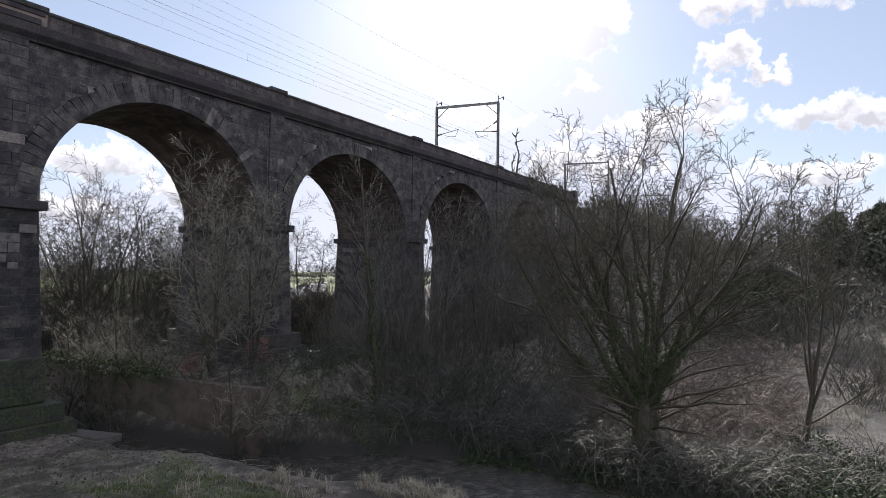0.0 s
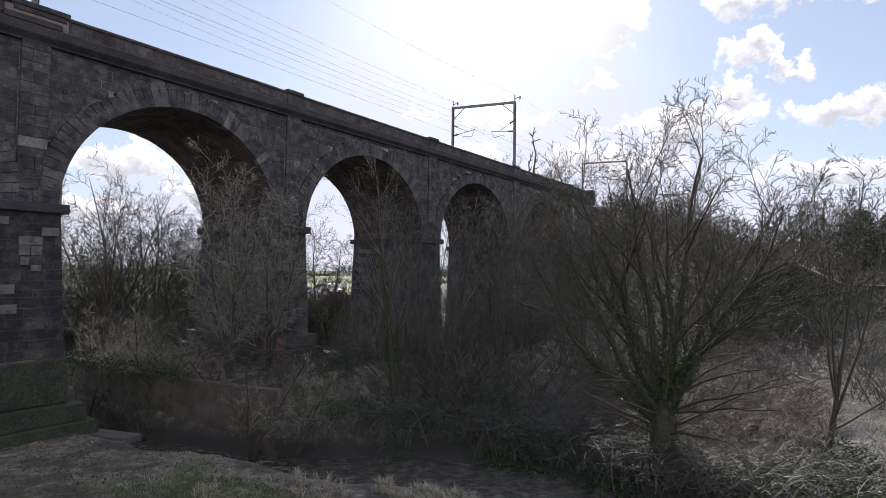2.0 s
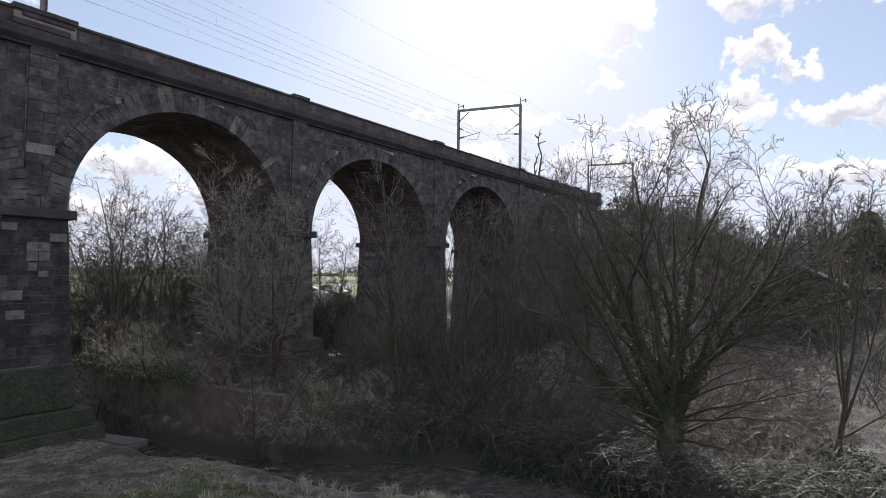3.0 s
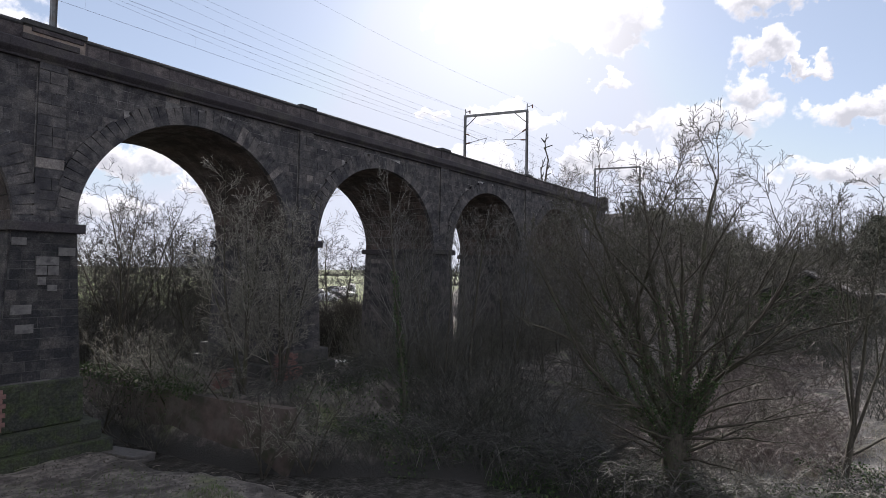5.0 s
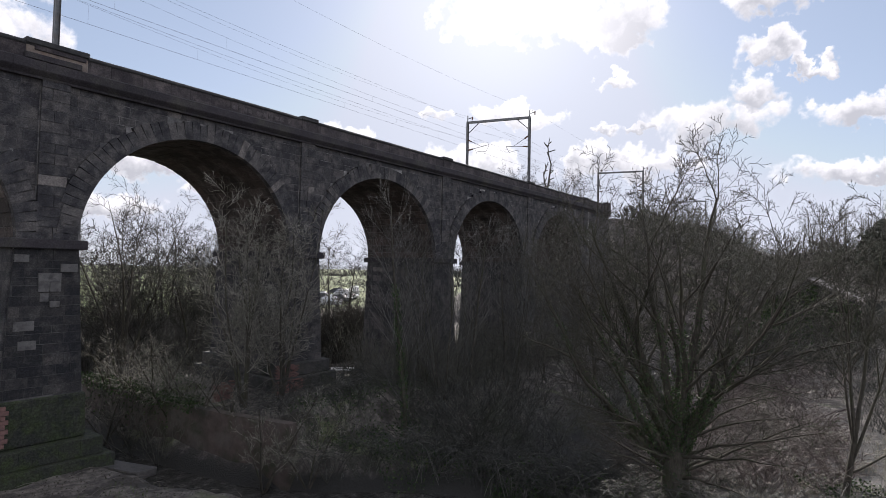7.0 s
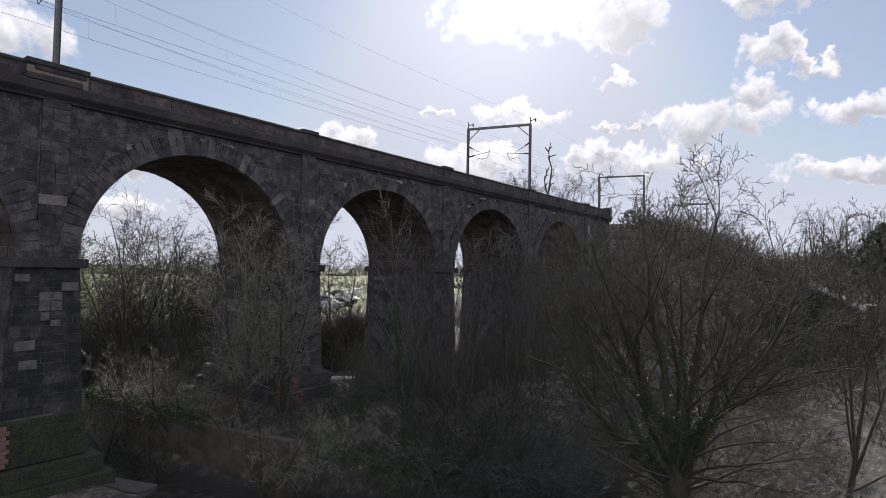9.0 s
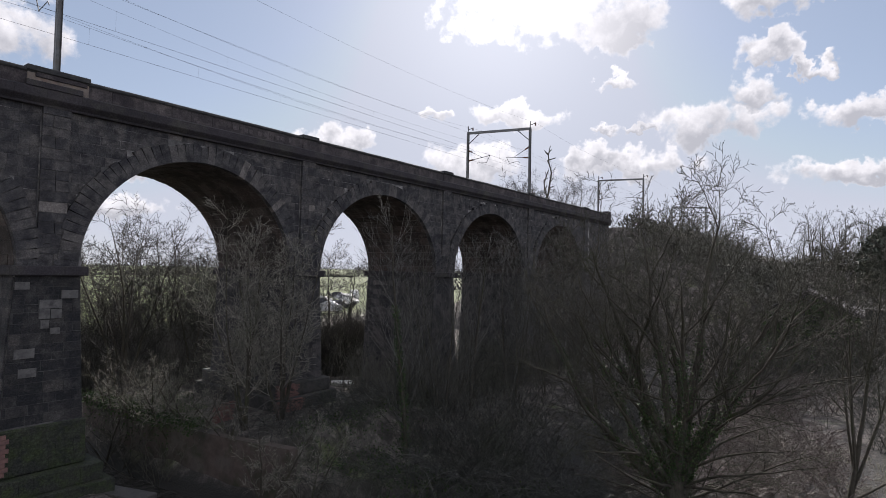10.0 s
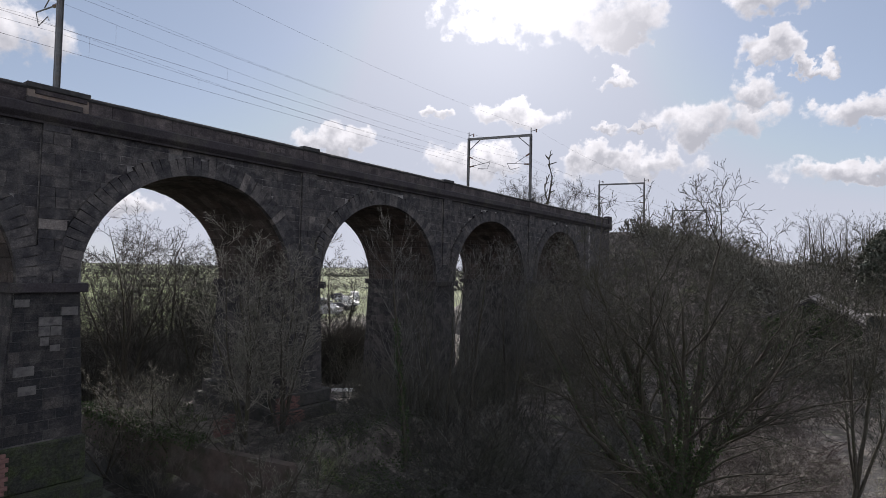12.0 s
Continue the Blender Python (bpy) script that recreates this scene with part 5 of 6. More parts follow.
for i in range(44):
    if i < 30:
        x, y = 62 + i * 2.0 + rng.uniform(-1, 1), 24.5 - rng.uniform(0, 13)
    else:
        x, y = rng.uniform(74, 118), rng.uniform(-12, 18)
    make_tree("leafless scrub on the wooded railway bank", *far_scrub[rng.randrange(2)], "hill scrub", m=at(x, y, rng.uniform(0, 360), rng.uniform(0.9, 1.5), 0.1), name="shrub")
# a dead ivy-stripped stem above the parapet
out = [[] for _ in range(2)]
rngs = random.Random(4)
for k, (dx, ln) in enumerate(((0.0, 7.0), (0.6, 5.2))):
    p, pts, rad = Vector((dx, 0, 0)), [], []
    for i in range(11):
        pts.append(p.copy())
        rad.append(0.22 * (1 - i / 13))
        p = p + Vector((rngs.uniform(-0.25, 0.25), rngs.uniform(-0.35, 0.35), ln / 10))
    out[0].append((pts, rad))
    for _ in range(5):
        i = rngs.randrange(4, 10)
        q = pts[i]
        out[1].append(([q, q + Vector((0.1, rngs.uniform(-0.5, 0.5), 0.25)), q + Vector((0.15, rngs.uniform(-0.9, 0.9), 0.4))], [0.09, 0.06, 0.03]))
v, f = skin([b for lev in out for b in lev], 6)
thing("dead_tree", "gaunt broken dead tree stem rising behind the parapet", "tree", data=mesh_np("dead_tree", v, f, m_bark, True), m=Matrix.Translation((66.5, 36.2, ground_z(66.5, 36.2) + 0.0)) @ Matrix.Diagonal((1, 1, 1.75, 1)))


def evergreen(seed, height, width):
    """Foliage of an evergreen: tufts on drooping tiers with an uneven outline."""
    g = np.random.RandomState(seed)
    n = 2600
    u = g.uniform(0, 1, n) ** 0.8
    lobes = 0.7 + 0.3 * np.sin(u * 23 + seed) * np.sin(g.uniform(0, 6.28, n))
    a = g.uniform(0, 6.28, n)
    r = width * np.sqrt(np.clip(1 - (1.7 * u - 0.7) ** 2, 0.02, 1)) * lobes * g.uniform(0.35, 1.0, n) ** 0.5 * (0.8 + 0.35 * np.sin(3 * a + seed))
    P = np.stack([r * np.cos(a), r * np.sin(a), height * (0.06 + 0.94 * u)], 1)
    A = g.normal(size=(n, 3))
    A /= np.linalg.norm(A, axis=1, keepdims=True)
    B = np.cross(A, g.normal(size=(n, 3)))
    B /= np.linalg.norm(B, axis=1, keepdims=True)
    s = 0.26 * g.uniform(0.4, 1.6, size=(n, 1))
    V = np.stack([P - A * s, P + B * s * 0.6, P + A * s, P - B * s * 0.6], 1).reshape(-1, 3)
    return mesh_np("foliage", V, np.arange(n * 4).reshape(n, 4), m_evergreen)


ever = [evergreen(s, 8.0, 3.4) for s in (1, 2, 3)]
ever_trunk = bars_mesh("evergreen_trunk", [bar([(0, 0, -0.3), (0, 0, 9.0)], 0.22, r_end=0.03)], m_bark)
for i in range(20):
    t = thing("evergreen_tree", "dark evergreen tree on the wooded hillside", "tree", "hill woodland", m=at(rng.uniform(98, 135), rng.uniform(-18, 1), rng.uniform(0, 360), rng.uniform(0.75, 1.15), 0.3))
    part("trunk", ever_trunk, t)
    part("crown", ever[i % 3], t)


# ---- undergrowth ----
def thicket(seed, stems, radius, height, arch, mat, twigs=5):
    rng = random.Random(seed)
    items = []
    for _ in range(stems):
        a, rr = rng.uniform(0, 6.28), radius * math.sqrt(rng.random())
        p = Vector((math.cos(a) * rr, math.sin(a) * rr, -0.15))
        b = rng.uniform(0, 6.28)
        d = Vector((math.cos(b) * 0.5, math.sin(b) * 0.5, 1)).normalized()
        ln = height * rng.uniform(0.5, 1.2)
        pts, rad = [p.copy()], [0.015]
        for i in range(4):
            d = (d + Vector((math.cos(b), math.sin(b), 0)) * arch * i + rand_dir(rng) * 0.16 - Vector((0, 0, arch * 0.7 * i))).normalized()
            p = p + d * ln / 4
            pts.append(p.copy())
            rad.append(0.015 - 0.0015 * (i + 1))
        items.append((pts, rad))
        for _ in range(twigs):
            i = rng.randrange(1, 4)
            e = (d + rand_dir(rng) * 0.9).normalized()
            q = pts[i]
            l2 = ln * rng.uniform(0.15, 0.35)
            items.append(([q, q + e * l2 * 0.5 + rand_dir(rng) * 0.04, q + e * l2], [0.009, 0.008, 0.006]))
    v, f = skin(items, 3)
    return mesh_np("thicket", v, f, mat, True)


brambles = [thicket(1, 80, 1.7, 2.2, 0.15, m_bramble, 3), thicket(2, 80, 1.7, 1.9, 0.17, m_briar, 3), thicket(3, 66, 1.5, 3.2, 0.07, m_briar, 4)]
rng = random.Random(99)
count = 0


def bush(x, y, kind, size, label):
    ob = thing("thicket", label, "undergrowth", kind="stuff", data=brambles[kind], m=at(x, y, rng.uniform(0, 360), size))
    return ob


THICKETS = [
    # on the far bank below the large tree
    (18.2, 9.8, 1), (18.4, 5.2, 1), (18.4, 12.4, 1), (20.5, 9.8, 1), (18.0, 7.4, 1), (19.0, 3.6, 1), (20.6, 1.4, 1), (22.6, 0.0, 1), (19.0, 1.5, 1), (21.6, 12.6, 2), (20.2, 14.8, 1),
    (23.5, 9.5, 0), (24.5, 6.5, 0), (28.0, 5.2, 0), (31.0, 3.2, 0), (33.0, 7.0, 0), (30.0, 9.5, 0), (36.0, 4.5, 0), (38.0, 0.5, 2), (35.0, -1.0, 2), (41.0, 7.5, 0),
]
THICKETS += [(22.0 + 3.1 * (k % 8) + (k // 8) * 1.1, 9.0 - 2.6 * (k // 8) + 0.6 * math.sin(3.3 * k), 0) for k in range(20)]
# the shaded bank and the pier feet
THICKETS += [
    (17.0, 22.5, 1), (20.5, 20.6, 2), (22.8, 21.6, 1), (25.6, 21.0, 2), (18.8, 23.6, 1), (21.0, 24.6, 1), (14.0, 23.4, 1), (17.8, 17.4, 1), (19.6, 17.6, 2), (18.6, 14.2, 1), (18.9, 15.6, 2), (21.8, 16.4, 2), (23.0, 19.0, 2), (28.0, 19.0, 2), (24.0, 15.6, 2), (27.0, 12.6, 2), (31.0, 13.0, 2), (35.5, 12.5, 2), (36.5, 16.0, 2), (42.0, 12.0, 2),
]
# beyond the arches
THICKETS += [
    (13.4, 33.8, 1), (20.6, 42.6, 2), (24.0, 42.6, 2), (27.6, 42.0, 2), (16.5, 43.5, 2), (31.0, 42.0, 1), (34.0, 43.5, 1), (23.0, 36.0, 1), (26.5, 36.0, 1), (38.0, 42.0, 1),
]
# round the house
THICKETS += [
    (46.0, 1.0, 2), (50.0, -1.5, 2), (53.0, 4.5, 2), (55.5, 8.5, 2), (56.5, 1.5, 2), (48.0, 10.5, 2),
]
for k in range(11):
    y = 4.0 + k * 1.5
    x = float(np.interp(-y, [-p[1] for p in RIVER], [p[0] for p in RIVER])) + 2.15 * float(widen(y)) + rng.uniform(-0.3, 0.5)
    THICKETS.append((x, y, 1))
for x, y, kind in THICKETS:
    far = x > 44
    label = ("tangled reddish bramble stems", "tangled dark briars and dead stems", "tall grey leafless scrub")[kind]
    bush(x, y, kind, rng.uniform(0.9, 1.2) * (1.5 if far else 1.0), label + " on rough ground")

# ivy and low leaves on the banks
low = []
g = np.random.RandomState(5)
for cx, cy, r, n in ((17.6, 12.6, 1.6, 1500), (16.6, 17.6, 1.8, 1500), (18.2, 15.6, 1.6, 1400), (19.8, 3.0, 2.4, 2600), (21.5, 0.2, 2.6, 2600), (18.4, 8.5, 1.4, 1400), (13.0, 33.0, 2.0, 1500), (16.0, 21.5, 2.4, 1500), (20.0, 21.8, 2.6, 1500), (25.6, 2.4, 1.6, 900)):
    a, rr = g.uniform(0, 6.28, n), r * np.sqrt(g.uniform(0, 1, n))
    x, y = cx + rr * np.cos(a), cy + rr * np.sin(a)
    z = ground_height(x, y) + g.uniform(0.0, 0.5, n) ** 1.5
    low += list(zip(x, y, z))
fringe = random.Random(31)
for _ in range(6000):
    y = fringe.uniform(-3, 13.5)
    x = 16.4 + fringe.random() ** 1.6 * 3.6 + max(0.0, 5.0 - y) * fringe.uniform(0.0, 0.9)
    if float(river_distance(np.array(x), np.array(y))) > 1.9:
        low.append((x, y, ground_z(x, y) + fringe.random() ** 1.5 * 0.75))
for _ in range(3800):
    y = fringe.uniform(26.0, 37.0)
    x = float(np.interp(y, [p[1] for p in WALL_LINE], [p[0] for p in WALL_LINE])) + fringe.uniform(-0.45, 0.7)
    low.append((x, y, 3.05 + fringe.uniform(-0.2, 0.45) - (max(0.0, fringe.gauss(0, 0.9)) if fringe.random() < 0.6 and y > 27.5 else 0.0)))
thing("ground_ivy", "dark green ivy and bramble leaves over the banks", "ivy", kind="stuff", data=leaves_mesh("ground_ivy", low, 0.055, m_ivy, rng))


def blades(name, spots, height, mat, seed, bend=0.5):
    g = np.random.RandomState(seed)
    P = np.array(spots)
    n = len(P)
    h = height * g.uniform(0.4, 1.2, size=(n, 1))
    a = g.uniform(0, 6.28, n)
    D = np.stack([np.cos(a), np.sin(a), np.zeros(n)], 1)
    W = np.stack([-np.sin(a), np.cos(a), np.zeros(n)], 1) * 0.006
    mid = P + D * h * bend * 0.3 + np.array([0, 0, 1.0]) * h * 0.6
    tip = P + D * h * bend + np.array([0, 0, 1.0]) * h * g.uniform(0.6, 1.0, size=(n, 1))
    V = np.stack([P - W, P + W, mid + W, mid - W, tip + W * 0.2, tip - W * 0.2], 1).reshape(-1, 3)
    i = np.arange(n)[:, None] * 6
    F = np.concatenate([i + np.array([[0, 1, 2, 3]]), i + np.array([[3, 2, 4, 5]])])
    return mesh_np(name, V, F, mat)


def scatter_spots(cx, cy, rx_, ry_, n, seed, tuft=0):
    g = np.random.RandomState(seed)
    if tuft:
        c = g.uniform(-1, 1, size=(tuft, 2))
        k = g.randint(0, tuft, n)
        xy = c[k] + g.normal(0, 0.045, size=(n, 2))
    else:
        xy = g.uniform(-1, 1, size=(n, 2))
    x, y = cx + xy[:, 0] * rx_, cy + xy[:, 1] * ry_
    keep = river_distance(x, y) > 1.75 * widen(y)
    x, y = x[keep], y[keep]
    return np.stack([x, y, ground_height(x, y)], 1)


thing("dead_grass", "pale dead grass tufts along the river's edge", "grass", kind="stuff", data=blades("dead_grass", np.concatenate([scatter_spots(8.8, 14.6, 0.9, 1.5, 700, 1, 30), scatter_spots(10.2, 11.6, 1.0, 1.8, 2000, 2, 40), scatter_spots(6.4, 16.6, 1.4, 1.6, 500, 8, 20), scatter_spots(28, 3.5, 7.0, 4.0, 6000, 7, 160)]), 0.3, m_straw, 3, 0.9))
thing("grass", "short rough green grass on the near bank", "grass", kind="stuff", data=blades("grass", np.concatenate([scatter_spots(6.4, 16.2, 1.6, 2.6, 5000, 4), scatter_spots(4.0, 20.0, 3.0, 3.0, 1500, 14), scatter_spots(52, 10.0, 5, 2.0, 2500, 6)]), 0.16, m_grass, 5))
# stones and twigs scattered on the near bank
litter_items = []
for _ in range(260):
    x, y = rng.uniform(2.5, 9.5), rng.uniform(14, 26)
    if river_distance(x, y) < 2.2:
        continue
    z, a, ln = ground_z(x, y) + 0.02, rng.uniform(0, 6.28), rng.uniform(0.15, 0.8)
    litter_items.append(([Vector((x, y, z)), Vector((x + math.cos(a) * ln / 2, y + math.sin(a) * ln / 2, z + 0.04)), Vector((x + math.cos(a) * ln, y + math.sin(a) * ln, z + 0.02))], [0.012, 0.010, 0.006]))
g = np.random.RandomState(17)
lx, ly = g.uniform(1.5, 9.0, 2600), g.uniform(12.5, 26, 2600)
keep = river_distance(lx, ly) > 2.0 * widen(ly)
lx, ly = lx[keep], ly[keep]
thing("mossy_turf", "bright mossy turf in the sun beyond the arch", "grass", kind="stuff", data=blades("mossy_turf", np.concatenate([scatter_spots(13.3, 30.4, 0.9, 0.8, 2600, 31), scatter_spots(50.0, 9.8, 2.5, 0.8, 1800, 32)]), 0.2, m_grass, 33))
thing("leaf_litter", "brown fallen leaves scattered over the muddy bank", "leaves", kind="stuff", data=leaves_mesh("leaf_litter", list(zip(lx, ly, ground_height(lx, ly) + 0.02)), 0.036, m_bark, rng))
v, f = skin(litter_items, 4)
thing("fallen_twigs", "fallen pale twigs scattered over the muddy bank", "twigs", kind="stuff", data=mesh_np("fallen_twigs", v, f, m_birch))


# ruined brick stub and snagged sheet on the shelf by the pier
stub = thing("brick_stub", "broken stub of red brick wall on the river shelf", "brickwork", m=pose(12.7, 26.6, 2.95, 0, 0, 12))
rb = random.Random(6)
brick_mesh = mesh_np("brick", UNITS[1][0], UNITS[1][1], m_red)
for r in range(15):
    for c in range(5):
        if r > 9 and rb.random() < 0.25 * (r - 8):
            continue
        part("brick", brick_mesh, stub, m=Matrix.Translation((c * 0.232 + (r % 2) * 0.11, 0, 0.036 + r * 0.076)) @ Matrix.Diagonal((0.22, 0.22, 0.068, 1)))
sheet_v, sheet_f = [], []
for i in range(9):
    for k in range(7):
        u, w = i / 8, k / 6
        sheet_v.append((0.32 * (w - 0.5) * (1 - 0.45 * u), 0.10 * math.sin(7 * w + 5 * u) + 0.05 * math.sin(17 * u + 3 * w), 0.75 * u + 0.09 * math.sin(9 * w + 4 * u)))
for i in range(8):
    for k in range(6):
        sheet_f.append((i * 7 + k, i * 7 + k + 1, i * 7 + k + 8, i * 7 + k + 7))
sheet_me = mesh_np("plastic_sheet", sheet_v, sheet_f, m_pale, True)
sheet_ob = thing("plastic_sheet", "crumpled pale plastic sheet snagged in the willow", "sheet", data=sheet_me, m=pose(13.4, 25.6, 3.9, 0, 0, 20))
solid = sheet_ob.modifiers.new("thickness", "SOLIDIFY")
solid.thickness = 0.012


# ---- house among the trees ----
house = thing("house", "low dark house with a pale slate roof among trees", "house", m=pose(60, 0, 0))
HY, HZ, EZ, L = 5.8, 9.3, 7.3, 12.0
gz = 2.0
bm = bmesh.new()
e0, e1 = 1.9, 9.7
prof = [(e0 + 0.25, gz - 0.6), (e0 + 0.25, EZ), (HY, HZ - 0.12), (e1 - 0.25, EZ), (e1 - 0.25, gz - 0.6)]
va = [bm.verts.new((0.0, y, z)) for y, z in prof]
vb = [bm.verts.new((L, y, z)) for y, z in prof]
for i in range(5):
    j = (i + 1) % 5
    bm.faces.new((va[i], va[j], vb[j], vb[i]))
bm.faces.new(va)
bm.faces.new(vb)
part("wall", from_bm("house_wall", bm, m_render), house)
for side in (e0, e1):
    s = 1 if side > HY else -1
    bm = bmesh.new()
    slope = (HZ - EZ) / abs(side - HY)
    pts = [(HY, HZ), (side + s * 0.25, EZ - slope * 0.25)]
    vs = []
    for x in (-0.35, L + 0.35):
        for (y, z) in pts:
            vs += [bm.verts.new((x, y, z)), bm.verts.new((x, y, z + 0.14))]
    for q in ((0, 2, 6, 4), (1, 5, 7, 3), (0, 1, 3, 2), (4, 6, 7, 5), (2, 3, 7, 6), (0, 4, 5, 1)):
        bm.faces.new([vs[i] for i in q])
    roof = part("roof", from_bm("roof", bm, m_slate), house)
    # rows of slates
    V, F = [], []
    rows = 14
    ln = math.hypot(side - HY, HZ - EZ)
    for r in range(rows):
        for c in range(30):
            a0, a1 = r / rows, (r + 1.12) / rows
            x0, x1 = -0.34 + (L + 0.68) * c / 30 + 0.01, -0.34 + (L + 0.68) * (c + 1) / 30 - 0.01
            b = len(V)
            for a, up in ((a0, 0.145), (min(a1, 1.04), 0.165)):
                y, z = HY + (side + s * 0.25 - HY) * a, HZ - (HZ - EZ + slope * 0.25) * a + up
                V += [(x0, y, z), (x1, y, z)]
            F.append((b, b + 1, b + 3, b + 2))
    sl = part("slates", mesh_np("slates", V, F, m_slate), roof)
    sl["kind"] = "stuff"
    part("bargeboard", bars_mesh("bargeboard", [bar([(-0.38, HY, HZ + 0.05), (-0.38, side + s * 0.25, EZ - slope * 0.25 + 0.05)], 0.07)], m_slate, 4), house, "weathered bargeboard")
part("ridge", bars_mesh("ridge", [bar([(-0.4, HY, HZ + 0.16), (L + 0.4, HY, HZ + 0.16)], 0.08)], m_slate, 6), house, "ridge tiles")
gable = []
gi_rng = random.Random(14)
for _ in range(5200):
    y = gi_rng.uniform(e0, e1)
    z = gz + (EZ - 0.3 + (HZ - EZ) * (1 - abs(y - HY) / (e1 - HY)) - gz) * gi_rng.random() ** 0.8
    gable.append((-0.05 - 0.35 * gi_rng.random() ** 2, y, z))
part("ivy", leaves_mesh("gable_ivy", gable, 0.13, m_ivy, gi_rng), house, "dark ivy over the gable wall")
shed = thing("outbuilding", "small flat-roofed outbuilding behind the house", "shed", m=pose(82, 0.4, ground_z(82, 0.4)))
part("wall", box_mesh("shed_wall", (0, -3.0, -0.8), (5, 1.2, 4.0), m_render), shed)
part("roof", box_mesh("shed_roof", (-0.3, -3.3, 4.0), (5.3, 1.5, 4.2), m_concrete, 0.05), shed, "pale flat roof")


# ---- vehicles in the yard beyond the arches ----
def vehicle(paint, length, width, height, van):
    bm = bmesh.new()
    if van:
        prof = [(0, 0.35), (0, 1.05), (0.5, 1.2), (1.1, height - 0.1), (1.4, height), (length - 0.1, height), (length, height - 0.15), (length, 0.35)]
    else:
        prof = [(0, 0.35), (0, 0.75), (0.9, 0.9), (1.6, height - 0.05), (2.2, height), (length - 1.1, height - 0.04), (length - 0.3, 0.95), (length, 0.85), (length, 0.35)]
    n = len(prof)
    L_, R_ = [], []
    for x, z in prof:
        inset = 0.12 if z > 1.1 else 0.0
        L_.append(bm.verts.new((x, -width / 2 + inset, z)))
        R_.append(bm.verts.new((x, width / 2 - inset, z)))
    for i in range(n):
        j = (i + 1) % n
        bm.faces.new((L_[i], L_[j], R_[j], R_[i]))
    bm.faces.new(L_)
    bm.faces.new(R_)
    body = from_bm("vehicle_body", bm, paint)
    car = thing("van" if van else "car", ("white van" if van else ("silver car" if paint is m_silver else "dark car")) + " parked in the yard beyond the arches", "vehicle", "parked vehicles")
    part("body", body, car)
    z0, z1 = (1.15, height - 0.35) if van else (0.95, height - 0.12)
    for s in (-1, 1):
        part("side_window", box_mesh("side_window", (1.5, s * (width / 2 - 0.12) - 0.012, z0), (length - (2.6 if van else 1.2), s * (width / 2 - 0.12) + 0.012, z1), m_glass), car)
        for wx in (0.85, length - 0.85):
            part("wheel", bars_mesh("wheel", [([Vector((wx, s * width / 2 - s * 0.2, 0.32)), Vector((wx, s * width / 2 - s * 0.19, 0.32)), Vector((wx, s * width / 2 - s * 0.01, 0.32)), Vector((wx, s * width / 2, 0.32))], [0.05, 0.32, 0.32, 0.05])], m_rubber, 14), car)
    part("windscreen", box_mesh("windscreen", (1.0 if van else 1.25, -width / 2 + 0.2, z0), (1.05 if van else 1.3, width / 2 - 0.2, z1 - 0.05), m_glass), car)
    return car


models = [vehicle(m_silver, 4.3, 1.75, 1.45, False), vehicle(m_dark_paint, 4.4, 1.75, 1.45, False), vehicle(m_white, 5.2, 1.95, 2.2, True)]
lots = [(0, 70, 78, 130), (1, 74, 80, 125), (2, 77, 84.5, 40), (0, 82, 86, 120), (1, 78, 89, 130), (0, 88, 92, 125), (1, 92, 96, 140), (2, 96, 101, 50), (0, 84, 96, 130), (1, 100, 108, 125), (0, 64, 72, 140), (0, 90, 101, 20)]
used_model = set()
for k, x, y, turn in lots:
    m = at(x, y, turn)
    if k not in used_model:
        models[k].matrix_world = m
        used_model.add(k)
    else:
        copy_thing(models[k], m)

# hedges and woods on the horizon
def far_wood(seed, n, x0, x1, y0, y1, height):
    """A distant belt of woodland: countless upright tufts with an uneven top."""
    g = np.random.RandomState(seed)
    t = g.uniform(0, 1, n)
    x, y = x0 + (x1 - x0) * t + g.normal(0, 6, n), y0 + (y1 - y0) * t + g.normal(0, 6, n)
    top = height * (0.55 + 0.3 * np.sin(t * 37 + seed) + 0.25 * np.sin(t * 91) + 0.2 * np.sin(t * 211))
    z = ground_height(x, y) + np.abs(top) * g.uniform(0, 1, n) ** 0.8
    P = np.stack([x, y, z], 1)
    A = g.normal(size=(n, 3)) * np.array([1, 1, 1.6])
    A /= np.linalg.norm(A, axis=1, keepdims=True)
    B = np.cross(A, g.normal(size=(n, 3)))
    B /= np.linalg.norm(B, axis=1, keepdims=True)
    s = np.minimum(height * 0.05, 0.5) * g.uniform(0.4, 1.5, size=(n, 1))
    V = np.stack([P - A * s, P + B * s * 0.5, P + A * s, P - B * s * 0.5], 1).reshape(-1, 3)
    return mesh_np("far_wood", V, np.arange(n * 4).reshape(n, 4), m_wood_far)


def hill_cover(seed, n, x0, x1, y0, y1, height, size=0.3, slim=0.35):
    g = np.random.RandomState(seed)
    x, y = g.uniform(x0, x1, n), g.uniform(y0, y1, n)
    z = ground_height(x, y) + height * (0.6 + 0.4 * np.sin(x * 0.5 + seed) * np.sin(y * 0.6)) * g.uniform(0, 1, n)
    P = np.stack([x, y, z], 1)
    A = g.normal(size=(n, 3)) * np.array([1, 1, 1.8])
    A /= np.linalg.norm(A, axis=1, keepdims=True)
    B = np.cross(A, g.normal(size=(n, 3)))
    B /= np.linalg.norm(B, axis=1, keepdims=True)
    s = size * g.uniform(0.4, 1.6, size=(n, 1))
    V = np.stack([P - A * s, P + B * s * slim, P + A * s, P - B * s * slim], 1).reshape(-1, 3)
    return mesh_np("hill_cover", V, np.arange(n * 4).reshape(n, 4), m_twig)


thing("hill_undergrowth", "dense brown undergrowth covering the wooded hill and bank", "undergrowth", kind="stuff", data=hill_cover(3, 22000, 76, 135, -18, 16, 4.5))


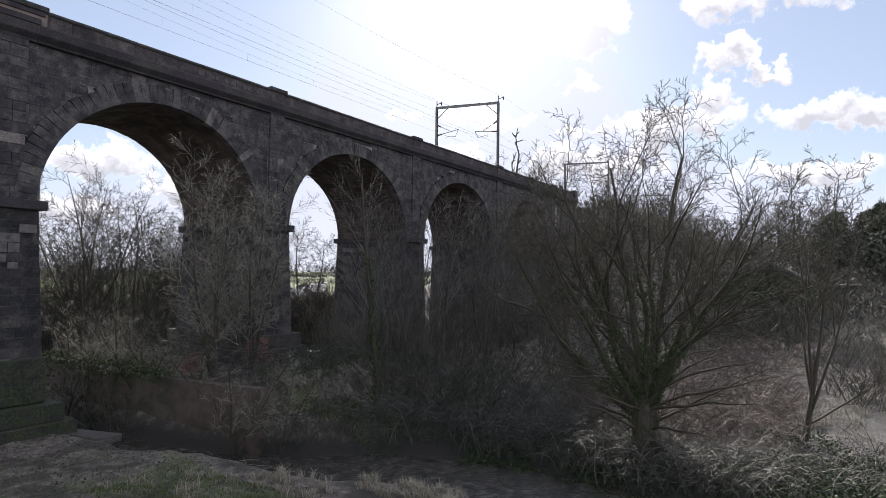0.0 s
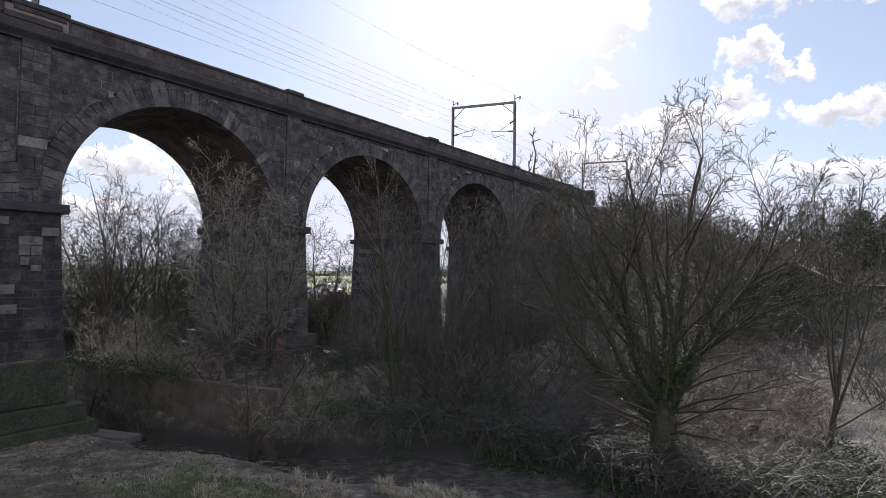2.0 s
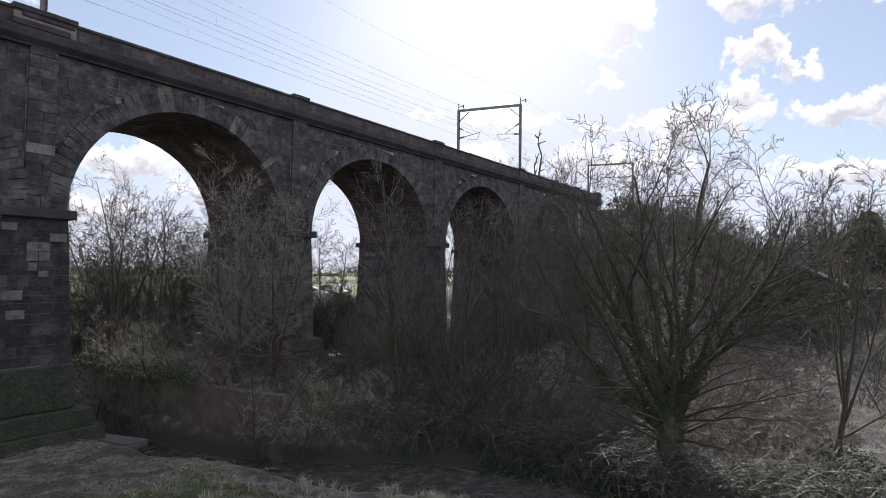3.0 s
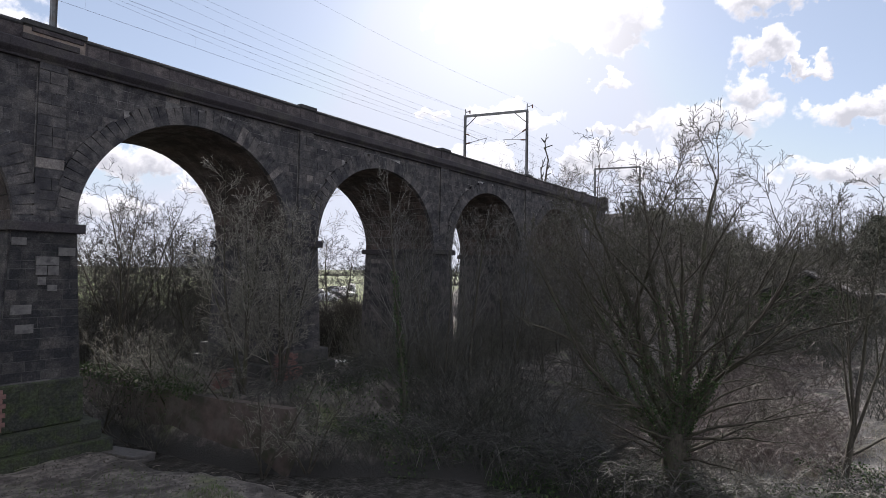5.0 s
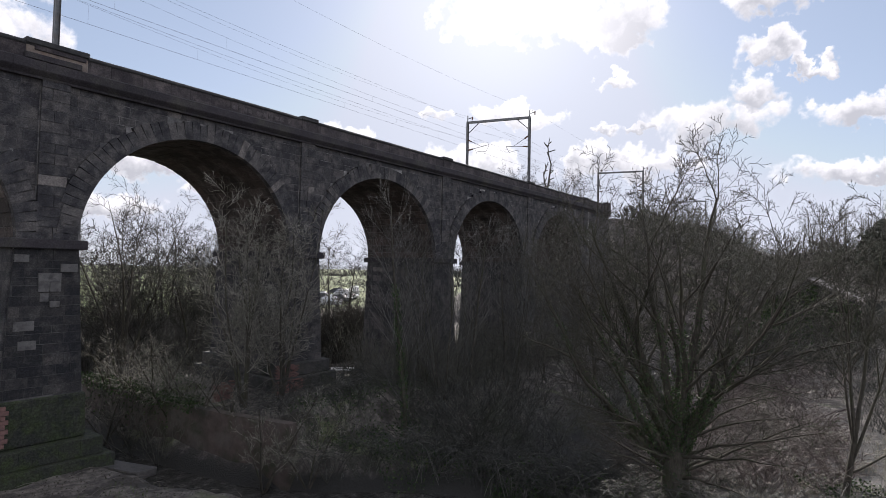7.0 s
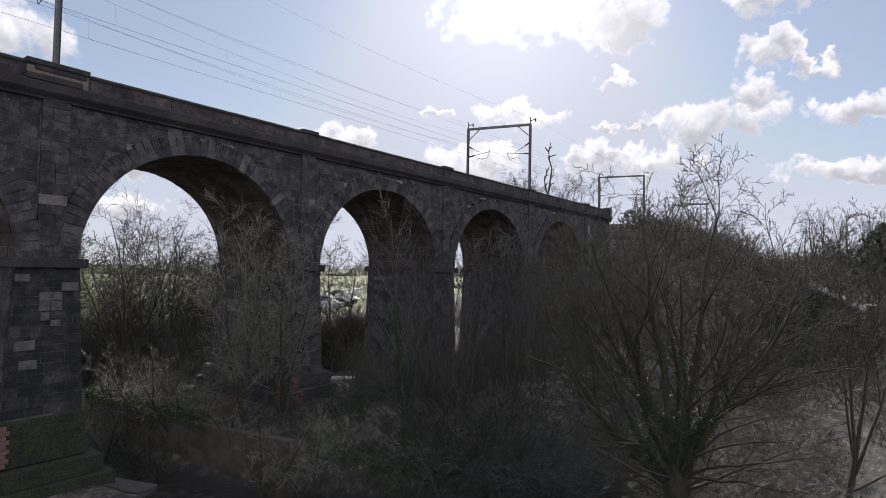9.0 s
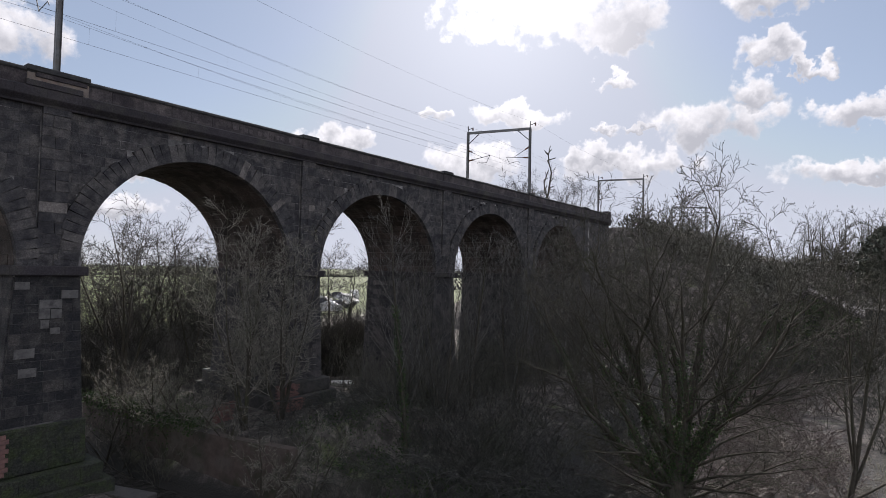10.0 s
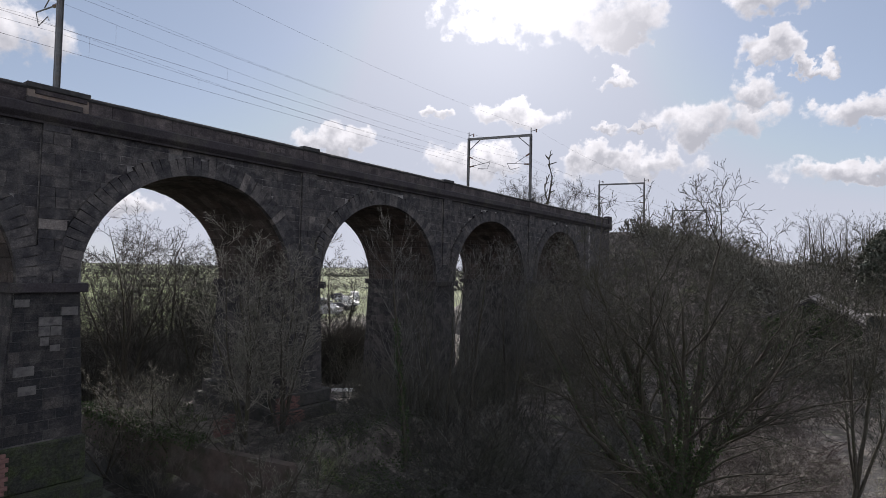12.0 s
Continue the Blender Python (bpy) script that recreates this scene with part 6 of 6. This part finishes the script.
def brush(seed, n, x0, x1, y0, y1, height, r, mat):
    """Countless thin leafless stems, each with a side twig."""
    g = np.random.RandomState(seed)
    x, y = g.uniform(x0, x1, n), g.uniform(y0, y1, n)
    z = ground_height(x, y)
    top = height * (0.75 + 0.25 * np.sin(x * 0.9 + seed) * np.sin(y * 0.8)) * g.uniform(0.35, 1.0, n)
    a, lean = g.uniform(0, 6.28, n), g.uniform(0.03, 0.4, n)
    D = np.stack([np.cos(a) * lean, np.sin(a) * lean, np.ones(n)], 1)
    P0 = np.stack([x, y, z - 0.1], 1)
    P1 = P0 + D * (top * 0.5)[:, None] + g.normal(0, 0.05, size=(n, 3))
    P2 = P1 + (D * np.array([1.5, 1.5, 1.0]) + g.normal(0, 0.15, size=(n, 3))) * (top * 0.5)[:, None]
    E = D + g.normal(0, 0.5, size=(n, 3))
    Q = P1 + E * (top * g.uniform(0.15, 0.35, n))[:, None]
    items = [((a_, b_, c_), (r * 1.3, r, r * 0.5)) for a_, b_, c_ in zip(P0, P1, P2)] + [((a_, b_), (r * 0.8, r * 0.5)) for a_, b_ in zip(P1, Q)]
    v, f = skin(items, 3)
    return mesh_np("brush", v, f, mat, True)


thing("scrub_undergrowth", "dense brown twiggy undergrowth in the thicket beyond the arches", "undergrowth", kind="stuff", data=brush(6, 10500, 12, 38, 44, 58, 5.8, 0.011, m_haze_twig))
thing("scrub_undergrowth", "dark leafless scrub filling the ground behind the second arch", "undergrowth", kind="stuff", data=brush(7, 5200, 29.5, 42, 36.5, 43.5, 5.6, 0.016, m_backtwig))
thing("scrub_undergrowth", "dark leafless scrub on the shaded ground below the far arches", "undergrowth", kind="stuff", data=brush(8, 4500, 23.5, 48, 22.5, 29.5, 4.6, 0.012, m_twig))
thing("bank_undergrowth", "dense brown undergrowth on the railway embankment", "undergrowth", kind="stuff", data=hill_cover(4, 16000, 62, 125, 10, 26, 2.6))
for seed, n, x0, x1, y0, y1, hgt in ((1, 26000, 60, 520, 420, 330, 13), (2, 15000, 420, 640, 420, 160, 14), (3, 9000, 70, 190, 210, 150, 3.0), (4, 8000, 150, 330, 140, 60, 9)):
    thing("far_wood", "belt of bare hedgerow and woodland on the horizon", "woodland", kind="stuff", data=far_wood(seed, n, x0, x1, y0, y1, hgt))
